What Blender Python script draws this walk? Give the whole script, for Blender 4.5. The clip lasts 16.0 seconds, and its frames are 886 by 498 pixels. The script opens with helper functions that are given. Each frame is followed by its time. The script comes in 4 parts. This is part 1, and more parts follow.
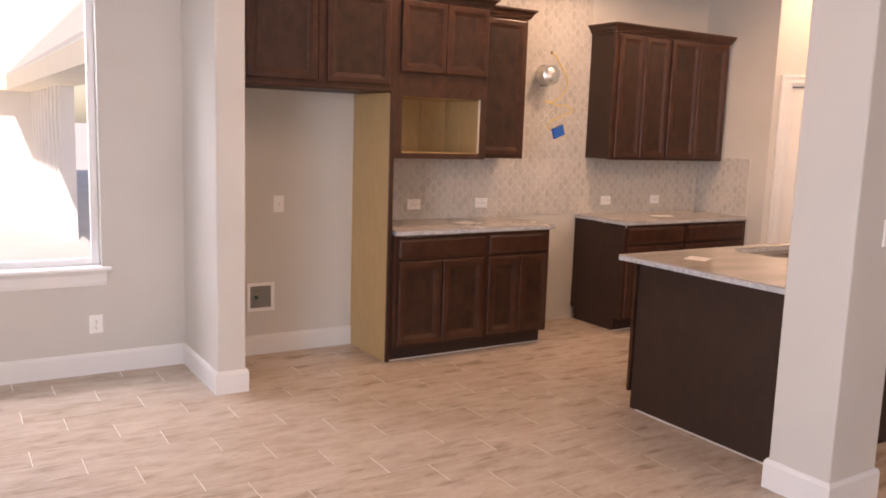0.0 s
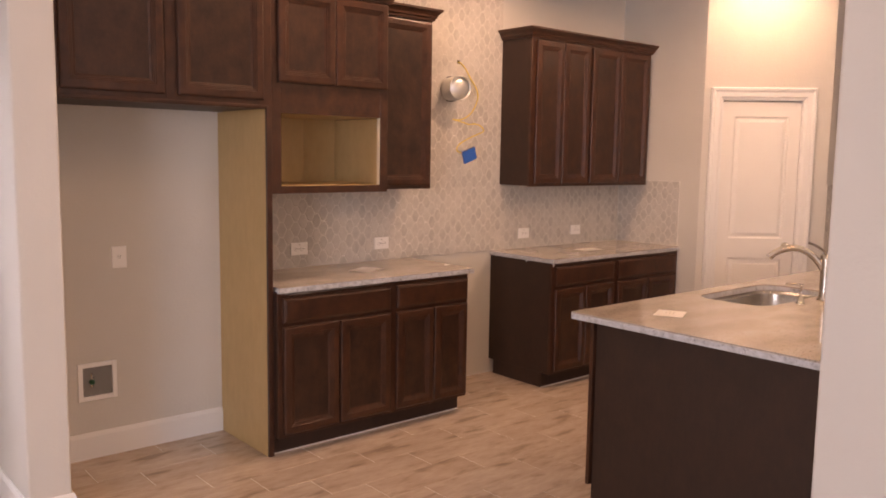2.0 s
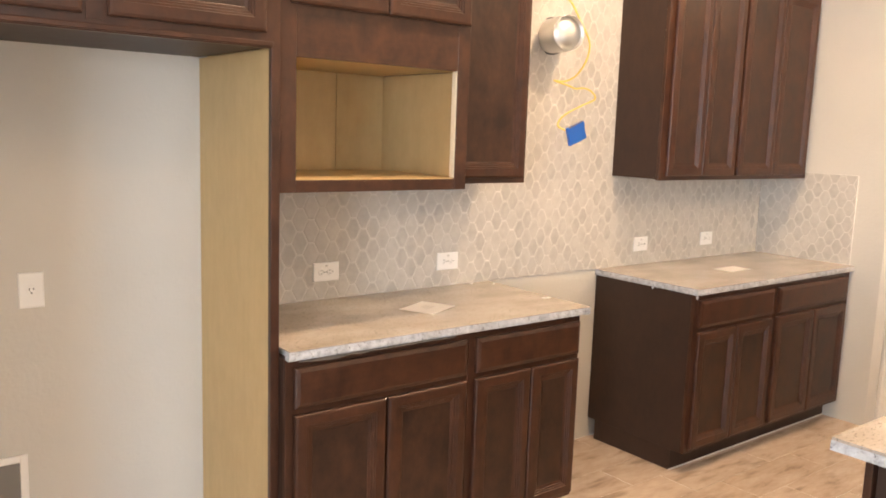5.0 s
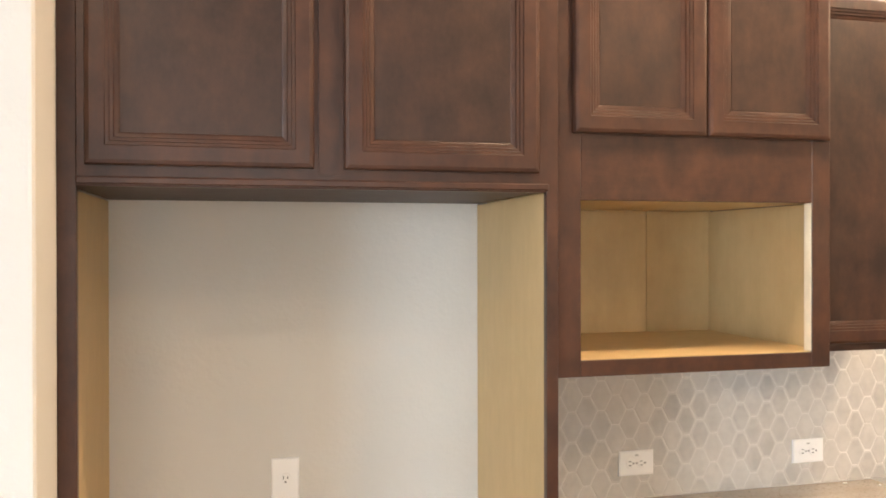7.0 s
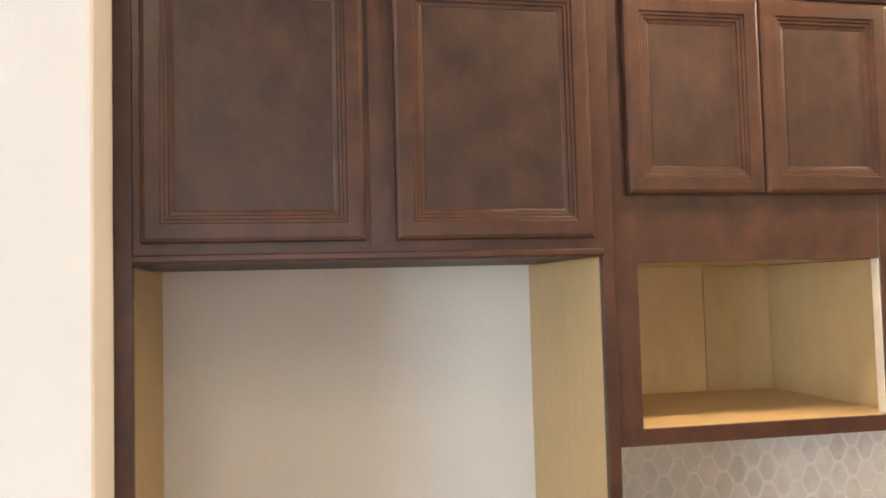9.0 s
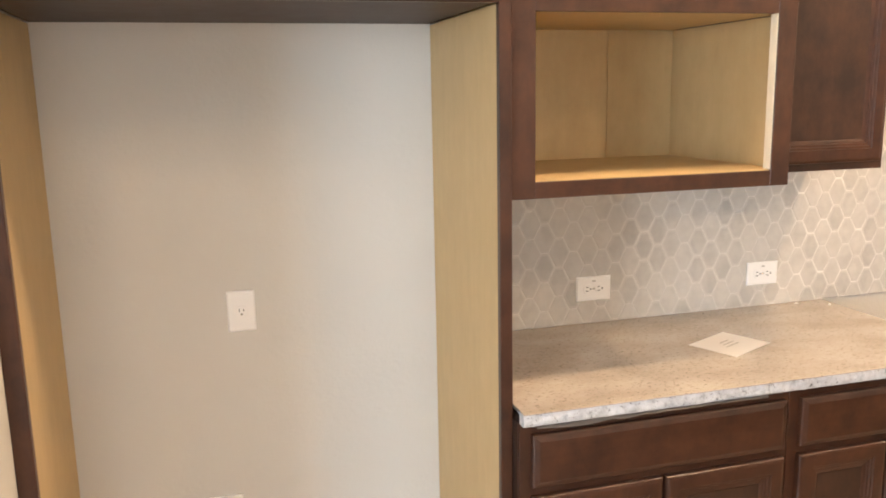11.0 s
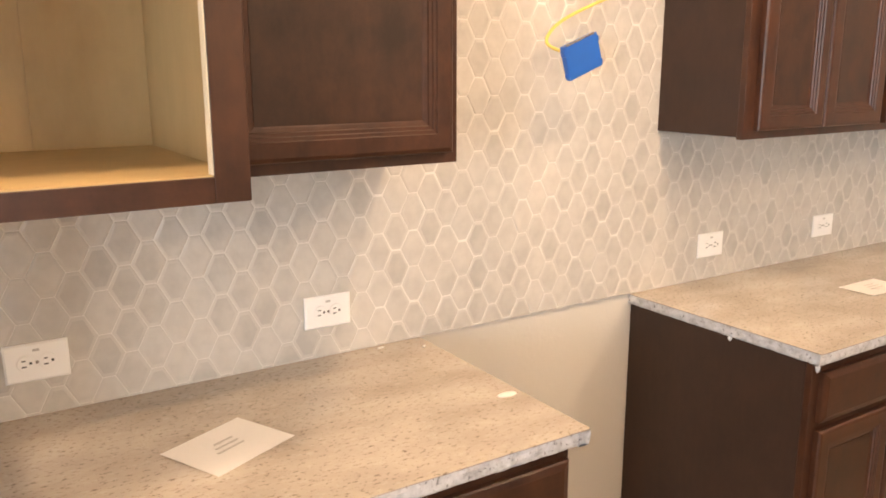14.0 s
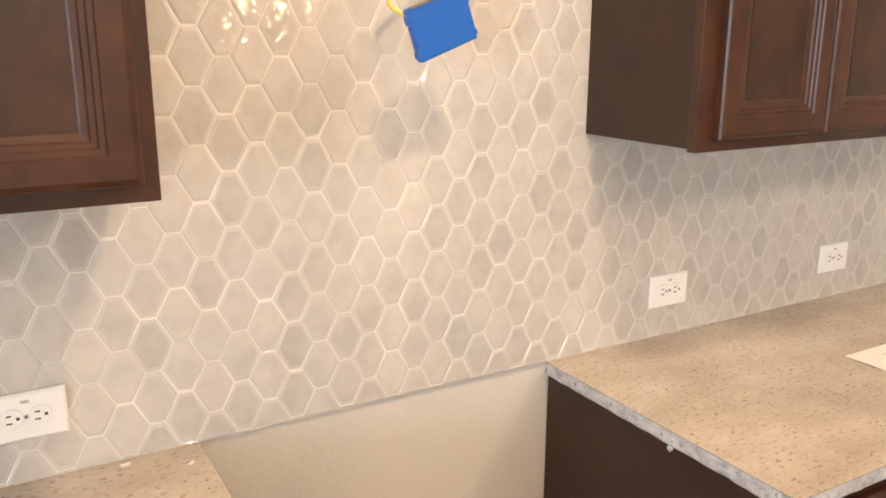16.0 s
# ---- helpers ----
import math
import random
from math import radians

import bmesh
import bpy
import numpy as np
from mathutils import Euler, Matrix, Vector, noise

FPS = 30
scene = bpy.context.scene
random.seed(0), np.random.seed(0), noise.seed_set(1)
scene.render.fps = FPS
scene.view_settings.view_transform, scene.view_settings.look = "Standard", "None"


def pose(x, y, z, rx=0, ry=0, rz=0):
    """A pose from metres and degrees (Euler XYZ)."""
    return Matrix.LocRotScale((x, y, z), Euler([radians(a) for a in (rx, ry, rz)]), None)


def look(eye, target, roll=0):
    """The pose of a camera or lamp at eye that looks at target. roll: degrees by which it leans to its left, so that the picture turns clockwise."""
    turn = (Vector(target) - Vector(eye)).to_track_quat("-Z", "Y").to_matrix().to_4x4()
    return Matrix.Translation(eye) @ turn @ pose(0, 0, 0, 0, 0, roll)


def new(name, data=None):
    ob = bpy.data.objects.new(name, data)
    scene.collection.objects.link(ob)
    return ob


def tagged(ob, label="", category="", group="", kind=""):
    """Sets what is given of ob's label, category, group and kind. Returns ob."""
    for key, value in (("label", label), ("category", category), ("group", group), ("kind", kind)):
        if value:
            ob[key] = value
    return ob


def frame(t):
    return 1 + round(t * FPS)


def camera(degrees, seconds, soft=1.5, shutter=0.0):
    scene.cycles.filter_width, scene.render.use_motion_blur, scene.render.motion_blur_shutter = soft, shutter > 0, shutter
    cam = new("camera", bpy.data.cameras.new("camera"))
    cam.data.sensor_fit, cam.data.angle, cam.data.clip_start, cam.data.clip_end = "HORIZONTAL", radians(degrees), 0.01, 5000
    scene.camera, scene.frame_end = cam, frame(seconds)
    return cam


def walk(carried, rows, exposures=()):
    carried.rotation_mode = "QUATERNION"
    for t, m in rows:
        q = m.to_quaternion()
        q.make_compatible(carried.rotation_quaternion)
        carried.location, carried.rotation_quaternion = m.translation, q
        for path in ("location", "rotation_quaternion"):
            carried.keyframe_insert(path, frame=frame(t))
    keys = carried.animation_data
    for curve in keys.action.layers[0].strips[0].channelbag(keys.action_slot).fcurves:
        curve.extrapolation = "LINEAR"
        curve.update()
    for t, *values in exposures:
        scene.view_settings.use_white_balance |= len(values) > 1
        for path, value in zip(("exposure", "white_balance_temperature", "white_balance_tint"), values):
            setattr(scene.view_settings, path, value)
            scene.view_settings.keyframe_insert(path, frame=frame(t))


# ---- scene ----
cam = camera(57.2, 16.0, soft=1.8)
PATH = [
    (0, (0.054, 0.06, 1.583), (1.102, 1.739, 1.296), 1.9),
    (0.5, (0.147, 0.361, 1.601), (1.297, 1.974, 1.321), 0.8),
    (1, (0.298, 0.626, 1.594), (1.482, 2.219, 1.346), -0.0),
    (1.5, (0.459, 0.847, 1.608), (1.631, 2.451, 1.386), 0.6),
    (2, (0.597, 1.095, 1.599), (1.885, 2.608, 1.372), 0.9),
    (2.5, (0.721, 1.313, 1.606), (2.145, 2.7, 1.383), 0.3),
    (3, (0.899, 1.588, 1.597), (2.353, 2.942, 1.363), 0.6),
    (5.5, (1.626, 2.775, 1.596), (2.757, 4.396, 1.29), 1.5),
    (6, (1.737, 2.936, 1.619), (2.766, 4.625, 1.322), 0.5),
    (6.5, (1.864, 3.035, 1.668), (2.646, 4.868, 1.5), -0.1),
    (7, (1.926, 3.087, 1.699), (2.403, 5.03, 1.692), -0.1),
    (7.5, (1.907, 3.084, 1.76), (2.261, 5.046, 1.92), -0.2),
    (8, (1.895, 3.085, 1.797), (2.239, 5.041, 2.031), -1.0),
    (8.5, (1.901, 3.088, 1.79), (2.258, 5.043, 2.016), -1.7),
    (9, (1.908, 3.117, 1.752), (2.284, 5.079, 1.857), -1.5),
    (11.5, (2.059, 3.154, 1.621), (2.711, 4.998, 1.199), -0.9),
    (12, (2.201, 3.239, 1.617), (3.012, 5.016, 1.188), -0.4),
    (12.5, (2.338, 3.36, 1.627), (3.269, 5.077, 1.198), -0.1),
    (13, (2.551, 3.504, 1.602), (3.568, 5.172, 1.173), 1.1),
    (13.5, (2.776, 3.597, 1.604), (3.773, 5.275, 1.167), 0.7),
    (14, (2.97, 3.704, 1.585), (4.017, 5.35, 1.146), -0.1),
    (14.5, (3.156, 3.844, 1.593), (4.274, 5.437, 1.132), -0.3),
    (15, (3.373, 3.935, 1.585), (4.463, 5.543, 1.11), -0.5),
    (15.5, (3.568, 3.998, 1.586), (4.571, 5.66, 1.104), -0.5),
    (16, (3.705, 4.085, 1.582), (4.669, 5.766, 1.087), 0.2),
]
EXPOSURES = [(0.0, -0.06, 7500, 33), (1.5, -0.22, 8100, 38), (2.5, -0.2, 8600, 41), (3.0, 0.1, 9600, 46), (5.5, 0.8, 6700, 12), (6.0, 0.9, 6700, 12), (6.5, 1.1, 6600, 11), (7.0, 0.88, 6600, 11), (7.5, 0.74, 6800, 13), (8.5, 0.64, 7000, 16), (9.0, 0.76, 6600, 12), (11.5, 0.9, 6800, 14), (12.5, 0.82, 7500, 22), (13.0, 0.86, 7800, 23), (14.5, 0.86, 6800, 14), (16.0, 0.78, 6600, 13)]
walk(cam, [(t, look(eye, target, roll)) for t, eye, target, roll in PATH], EXPOSURES)

# ---- light ----
world = bpy.data.worlds.new("world")
scene.world = world
world.use_nodes = True
wn = world.node_tree
sky = wn.nodes.new("ShaderNodeTexSky")
sky.sky_type, sky.sun_disc = "NISHITA", False
sky.sun_elevation, sky.sun_rotation = radians(36), radians(165)
wn.links.new(sky.outputs[0], wn.nodes["Background"].inputs[0])
wn.nodes["Background"].inputs[1].default_value = 0.15


def lamp(name, kind, m, energy, colour, **props):
    data = bpy.data.lights.new(name, kind)
    data.energy, data.color = energy, colour
    if kind == "AREA":
        data.shape, data.size, data.size_y = "RECTANGLE", props["w"], props["h"]
    if kind == "SPOT":
        data.spot_size, data.spot_blend, data.shadow_soft_size = radians(props["cone"]), props["blend"], props["r"]
    if kind == "SUN":
        data.angle = radians(0.5)
    if kind == "POINT":
        data.shadow_soft_size = props["r"]
    ob = new(name, data)
    ob.matrix_world = m
    return ob


WARM = (1.0, 0.745, 0.495)
DAY = (0.72, 0.87, 1.0)
lamp("sun", "SUN", look((0, 0, 10), (0.9, 3.4, 7.4)), 5.0, (1.0, 0.95, 0.88))
# daylight through the window openings of the breakfast corner and the living room
lamp("daylight", "AREA", look((0.0, 6.4, 3.1), (0.3, 3.2, 0.0)), 94, DAY, w=1.6, h=1.0)
lamp("daylight", "AREA", look((-2.32, 0.75, 1.5), (3.0, 1.9, 0.7)), 175, DAY, w=1.5, h=1.9)
lamp("daylight", "AREA", look((2.0, -4.42, 1.5), (2.4, 3.0, 1.0)), 47, DAY, w=4.0, h=1.9)
CANS = [(2.95, 4.40), (4.42, 4.42), (6.18, 4.02), (4.2, 2.2), (1.2, 3.0), (5.9, 2.3)]
CAN_W = [26, 34, 28, 22, 9, 22]
for (cx, cy), e in zip(CANS, CAN_W):
    lamp("can_light", "SPOT", look((cx, cy, 3.035), (cx, cy + 0.001, 0)), e * 2.75, WARM, cone=168, blend=0.4, r=0.09)


# ---- materials ----
def material(name, colour, rough=0.5, metal=0.0, spec=0.5):
    m = bpy.data.materials.new(name)
    m.use_nodes = True
    b = m.node_tree.nodes["Principled BSDF"]
    b.inputs["Base Color"].default_value = (*colour, 1)
    b.inputs["Roughness"].default_value = rough
    b.inputs["Metallic"].default_value = metal
    b.inputs["Specular IOR Level"].default_value = spec
    return m, m.node_tree, b


def node(t, kind, **values):
    n = t.nodes.new("ShaderNode" + kind)
    for k, v in values.items():
        n.inputs[k.replace("_", " ")].default_value = v
    return n


def coords(t, scale=(1, 1, 1), shift=False):
    """Object coordinates, stretched, and shifted from piece to piece where shift is set."""
    tc = node(t, "TexCoord")
    mp = node(t, "Mapping")
    mp.inputs["Scale"].default_value = scale
    t.links.new(tc.outputs["Object"], mp.inputs[0])
    if shift:
        info = node(t, "ObjectInfo")
        mul = t.nodes.new("ShaderNodeMath")
        mul.operation = "MULTIPLY"
        mul.inputs[1].default_value = 37.0
        t.links.new(info.outputs["Random"], mul.inputs[0])
        cmb = node(t, "CombineXYZ")
        for i in range(3):
            t.links.new(mul.outputs[0], cmb.inputs[i])
        t.links.new(cmb.outputs[0], mp.inputs["Location"])
    return mp.outputs[0]


def noise_tex(t, vec, scale, detail=4, rough=0.55):
    n = node(t, "TexNoise", Scale=scale, Detail=detail, Roughness=rough)
    t.links.new(vec, n.inputs["Vector"])
    return n.outputs["Fac"]


def ramp(t, fac, stops):
    r = node(t, "ValToRGB")
    while len(r.color_ramp.elements) < len(stops):
        r.color_ramp.elements.new(0.5)
    for e, (p, c) in zip(r.color_ramp.elements, stops):
        e.position, e.color = p, (*c, 1)
    t.links.new(fac, r.inputs[0])
    return r.outputs[0]


def mix(t, fac, a, b, kind="MIX"):
    n = t.nodes.new("ShaderNodeMix")
    n.data_type, n.blend_type = "RGBA", kind
    for sock, v in ((n.inputs[0], fac), (n.inputs[6], a), (n.inputs[7], b)):
        if isinstance(v, (int, float)):
            sock.default_value = v
        elif isinstance(v, tuple):
            sock.default_value = (*v, 1)
        else:
            t.links.new(v, sock)
    return n.outputs[2]


def bump(t, b, height, strength, distance):
    n = node(t, "Bump", Strength=strength, Distance=distance)
    t.links.new(height, n.inputs["Height"])
    t.links.new(n.outputs[0], b.inputs["Normal"])


def paint(name, colour, rough, texture=0.25, size=70):
    m, t, b = material(name, colour, rough)
    v = coords(t)
    tone = ramp(t, noise_tex(t, v, 1.3, 3), [(0.3, tuple(c * 0.96 for c in colour)), (0.7, tuple(min(1, c * 1.03) for c in colour))])
    t.links.new(tone, b.inputs["Base Color"])
    bump(t, b, noise_tex(t, v, size, 4, 0.6), texture, 0.004)
    return m


def stained_wood(name, dark, light, stretch=(9, 9, 1.2), rough=0.37):
    m, t, b = material(name, dark, rough, spec=0.35)
    v = coords(t, stretch, True)
    blotch = noise_tex(t, coords(t, (1, 1, 0.75), True), 13.0, 6, 0.66)
    grain = noise_tex(t, v, 9, 6, 0.65)
    base = ramp(t, blotch, [(0.32, dark), (0.68, light)])
    t.links.new(mix(t, 0.15, base, ramp(t, grain, [(0.3, tuple(c * 0.7 for c in dark)), (0.7, tuple(c * 1.15 for c in light))])), b.inputs["Base Color"])
    rr = node(t, "MapRange")
    rr.inputs[3].default_value, rr.inputs[4].default_value = rough - 0.06, rough + 0.12
    t.links.new(blotch, rr.inputs[0])
    t.links.new(rr.outputs[0], b.inputs["Roughness"])
    bump(t, b, grain, 0.06, 0.001)
    b.inputs["Coat Weight"].default_value = 0.12
    b.inputs["Coat Roughness"].default_value = 0.25
    return m


WALL = paint("wall_paint", (0.63, 0.605, 0.56), 0.75, 0.32, 55)
CEIL = paint("ceiling_paint", (0.80, 0.79, 0.77), 0.85)
TRIM = paint("trim_paint", (0.80, 0.79, 0.77), 0.38, 0.05)
DOORP = paint("door_paint", (0.80, 0.77, 0.73), 0.42, 0.06)
WOOD = stained_wood("espresso_maple", (0.027, 0.0098, 0.0052), (0.075, 0.0278, 0.0133))
WOODH = stained_wood("espresso_maple_across", (0.027, 0.0098, 0.0052), (0.075, 0.0278, 0.0133), (1.2, 9, 9))
PANELW = stained_wood("flat_espresso_panel", (0.028, 0.0140, 0.0092), (0.046, 0.0225, 0.0145), (9, 9, 1.2), 0.55)
VENEER = stained_wood("mottled_espresso_veneer", (0.017, 0.0072, 0.0042), (0.058, 0.0245, 0.0130), (7, 7, 1.5), 0.40)
MAPLE = stained_wood("maple_veneer", (0.50, 0.35, 0.165), (0.56, 0.40, 0.20), (3, 3, 0.5), 0.5)
PLY = stained_wood("raw_ply_edge", (0.70, 0.60, 0.44), (0.78, 0.70, 0.55), (3, 3, 3), 0.7)


def ceramic(name, island):
    m, t, b = material(name, (0.5, 0.47, 0.42), 0.05)
    if island:
        rnd = node(t, "NewGeometry").outputs["Random Per Island"]
    else:
        rnd = node(t, "ObjectInfo").outputs["Random"]
    tone = ramp(t, rnd, [(0.0, (0.47, 0.445, 0.41)), (0.40, (0.55, 0.52, 0.48)), (0.8, (0.61, 0.575, 0.53)), (1.0, (0.51, 0.485, 0.45))])
    tc = node(t, "TexCoord")
    cloud = noise_tex(t, node(t, "NewGeometry").outputs["Position"], 22, 3)
    t.links.new(mix(t, 0.35, tone, ramp(t, cloud, [(0.35, (0.45, 0.43, 0.405)), (0.65, (0.66, 0.63, 0.585))])), b.inputs["Base Color"])
    bump(t, b, noise_tex(t, node(t, "NewGeometry").outputs["Position"], 24, 2), 0.55, 0.004)
    return m


RIM, rt, rb = material("thin_glaze_rim", (0.590, 0.560, 0.518), 0.06)
bump(rt, rb, noise_tex(rt, node(rt, "NewGeometry").outputs["Position"], 24, 2), 0.4, 0.004)
TILE = ceramic("glazed_tile", False)
TILEJ = ceramic("glazed_tile_joined", True)
GROUT = paint("pale_grout", (0.74, 0.71, 0.665), 0.8, 0.2, 300)


def plank_tile(name, island):
    m, t, b = material(name, (0.4, 0.3, 0.22), 0.22)
    geo = node(t, "NewGeometry")
    rnd = geo.outputs["Random Per Island"] if island else node(t, "ObjectInfo").outputs["Random"]
    mul = t.nodes.new("ShaderNodeMath")
    mul.operation = "MULTIPLY"
    mul.inputs[1].default_value = 53.0
    t.links.new(rnd, mul.inputs[0])
    cmb = node(t, "CombineXYZ")
    t.links.new(mul.outputs[0], cmb.inputs[0])
    t.links.new(mul.outputs[0], cmb.inputs[2])
    mp = node(t, "Mapping")
    mp.inputs["Scale"].default_value = (1.9, 6.5, 1)
    t.links.new(geo.outputs["Position"], mp.inputs[0])
    t.links.new(cmb.outputs[0], mp.inputs["Location"])
    streak = noise_tex(t, mp.outputs[0], 2.6, 5, 0.6)
    fine = noise_tex(t, mp.outputs[0], 11, 4, 0.6)
    tone = ramp(t, rnd, [(0.0, (0.45, 0.345, 0.265)), (0.5, (0.52, 0.41, 0.325)), (1.0, (0.57, 0.46, 0.375))])
    veins = ramp(t, streak, [(0.28, (0.24, 0.175, 0.125)), (0.42, (0.47, 0.36, 0.28)), (0.66, (0.60, 0.49, 0.40))])
    col = mix(t, 0.6, tone, veins)
    t.links.new(mix(t, 0.12, col, ramp(t, fine, [(0.35, (0.26, 0.20, 0.155)), (0.65, (0.66, 0.57, 0.48))])), b.inputs["Base Color"])
    bump(t, b, fine, 0.08, 0.001)
    knot = ramp(t, noise_tex(t, mp.outputs[0], 1.7, 3, 0.5), [(0.60, (0, 0, 0)), (0.72, (0.5, 0.5, 0.5))])
    t.links.new(mix(t, knot, b.inputs["Base Color"].links[0].from_socket, (0.15, 0.105, 0.075)), b.inputs["Base Color"])
    return m


PLANK = plank_tile("wood_look_porcelain", False)
PLANKJ = plank_tile("wood_look_porcelain_joined", True)
JOINT = paint("floor_grout", (0.74, 0.70, 0.63), 0.85, 0.2, 250)


def granite(name):
    m, t, b = material(name, (0.5, 0.45, 0.4), 0.14)
    v = coords(t, (0.75, 1.5, 1))
    cloud = noise_tex(t, v, 4.5, 4)
    base = ramp(t, cloud, [(0.3, (0.36, 0.305, 0.255)), (0.55, (0.47, 0.41, 0.35)), (0.75, (0.55, 0.50, 0.44))])
    speck = noise_tex(t, v, 95, 3, 0.7)
    col = mix(t, ramp(t, speck, [(0.57, (0, 0, 0)), (0.66, (0.85, 0.85, 0.85))]), base, (0.17, 0.13, 0.105))
    pale = noise_tex(t, v, 60, 3, 0.65)
    col = mix(t, ramp(t, pale, [(0.56, (0, 0, 0)), (0.72, (0.35, 0.35, 0.35))]), col, (0.58, 0.54, 0.49))
    t.links.new(col, b.inputs["Base Color"])
    dust = noise_tex(t, v, 7, 5)
    rr = node(t, "MapRange")
    rr.inputs[3].default_value, rr.inputs[4].default_value = 0.03, 0.13
    t.links.new(dust, rr.inputs[0])
    t.links.new(rr.outputs[0], b.inputs["Roughness"])
    bump(t, b, speck, 0.02, 0.001)
    return m


GRANITE = granite("speckled_granite")


def granite_edge():
    m, t, b = material("pale_granite_edge", (0.5, 0.5, 0.52), 0.5)
    v = coords(t)
    base = ramp(t, noise_tex(t, v, 38, 4, 0.7), [(0.34, (0.34, 0.345, 0.36)), (0.48, (0.50, 0.51, 0.53)), (0.7, (0.62, 0.635, 0.66))])
    fleck = ramp(t, noise_tex(t, v, 110, 3, 0.7), [(0.60, (0, 0, 0)), (0.68, (0.9, 0.9, 0.9))])
    t.links.new(mix(t, fleck, base, (0.07, 0.065, 0.065)), b.inputs["Base Color"])
    bump(t, b, noise_tex(t, v, 80, 3), 0.5, 0.003)
    return m


EDGE = granite_edge()
PLATE = material("white_plastic", (0.90, 0.89, 0.87), 0.3)[0]
SLOT = material("dark_slot", (0.02, 0.02, 0.02), 0.6)[0]
STEEL = material("brushed_nickel", (0.52, 0.49, 0.45), 0.27, 1.0)[0]
GALV, gt, gb = material("galvanised_sheet", (0.72, 0.72, 0.70), 0.34, 1.0)
t_ = noise_tex(gt, coords(gt), 30, 3)
bump(gt, gb, t_, 0.25, 0.003)
BLUE = paint("blue_plastic", (0.012, 0.12, 0.50), 0.38, 0.1, 120)
YELLOW = material("yellow_cable", (0.74, 0.56, 0.13), 0.4)[0]
PAPER = paint("white_paper", (0.74, 0.72, 0.70), 0.7, 0.1, 40)
INK = material("grey_print", (0.5, 0.48, 0.46), 0.8)[0]
BOXSHADE = material("shaded_box_inside", (0.22, 0.21, 0.20), 0.7)[0]
GREEN = material("green_valve", (0.02, 0.10, 0.05), 0.4)[0]
VINYL = material("white_vinyl", (0.82, 0.82, 0.82), 0.35)[0]
SIDING = paint("grey_siding", (0.82, 0.80, 0.76), 0.8, 0.1, 30)
SOFFIT = paint("cream_soffit", (0.75, 0.69, 0.55), 0.8, 0.1, 30)
CONCRETE = paint("pale_concrete", (0.78, 0.76, 0.71), 0.9, 0.3, 20)
ROOFING = paint("pale_roof_fill", (0.70, 0.67, 0.60), 0.9, 0.5, 40)
PLASTICFILM = material("thin_film", (0.07, 0.06, 0.055), 0.6)[0]
GLASS, glt, glb = material("window_glass", (1, 1, 1), 0.0)
glb.inputs["Transmission Weight"].default_value = 1.0
glb.inputs["IOR"].default_value = 1.02
LIT, lt, lb = material("lit_opal_glass", (0.9, 0.85, 0.75), 0.3)
lb.inputs["Emission Color"].default_value = (1.0, 0.72, 0.42, 1)
lb.inputs["Emission Strength"].default_value = 26.0
CANLIT, ct, cb = material("lit_bulb_face", (0.9, 0.85, 0.75), 0.3)
cb.inputs["Emission Color"].default_value = (1.0, 0.72, 0.42, 1)
cb.inputs["Emission Strength"].default_value = 9.0


# ---- mesh tools ----
def part(name, bm, mat, parent=None, label="", smooth=False):
    """Links a bmesh as one mesh object, under a thing where one is given."""
    me = bpy.data.meshes.new(name)
    bmesh.ops.recalc_face_normals(bm, faces=bm.faces)
    if smooth:
        for f in bm.faces:
            f.smooth = True
    bm.to_mesh(me)
    bm.free()
    for mt in (mat if isinstance(mat, (list, tuple)) else [mat]):
        me.materials.append(mt)
    ob = new(name, me)
    ob.parent = parent
    if label:
        tagged(ob, label)
    return ob


def thing(name, label, category, at=(0, 0, 0), group="", kind=""):
    ob = new(name)
    ob.location = at
    return tagged(ob, label, category, group, kind)


def box(bm, x0, x1, y0, y1, z0, z1, bevel=0.0, seg=1):
    vs = bmesh.ops.create_cube(bm, size=1)["verts"]
    for v in vs:
        v.co = Vector((x0 + (v.co.x + 0.5) * (x1 - x0), y0 + (v.co.y + 0.5) * (y1 - y0), z0 + (v.co.z + 0.5) * (z1 - z0)))
    if bevel:
        es = list({e for v in vs for e in v.link_edges})
        bmesh.ops.bevel(bm, geom=es, offset=bevel, segments=seg, affect="EDGES", profile=0.6)
    return bm


def slab(*a, bevel=0.0, seg=1):
    return box(bmesh.new(), *a, bevel=bevel, seg=seg)


def rings(bm, w, h, profile, m):
    """A front in the xz plane, facing -y: rectangles inset and set forward by the profile, joined, the last one filled."""
    last = None
    for inset, fwd in profile:
        x0, x1, z0, z1 = inset, w - inset, inset, h - inset
        ring = [bm.verts.new(m @ Vector((x, -fwd, z))) for x, z in ((x0, z0), (x1, z0), (x1, z1), (x0, z1))]
        if last:
            for i in range(4):
                bm.faces.new((last[i], last[(i + 1) % 4], ring[(i + 1) % 4], ring[i]))
        else:
            bm.faces.new(ring)
        last = ring
    bm.faces.new(last)
    return bm


DOOR_PROFILE = [(0, 0), (0, 0.014), (0.003, 0.018), (0.010, 0.020), (0.038, 0.020), (0.040, 0.017), (0.046, 0.0165), (0.048, 0.0135), (0.054, 0.013),
                (0.056, 0.0095), (0.063, 0.008), (0.066, 0.0065)]
DRAWER_PROFILE = [(0, 0), (0, 0.013), (0.004, 0.016), (0.016, 0.020)]


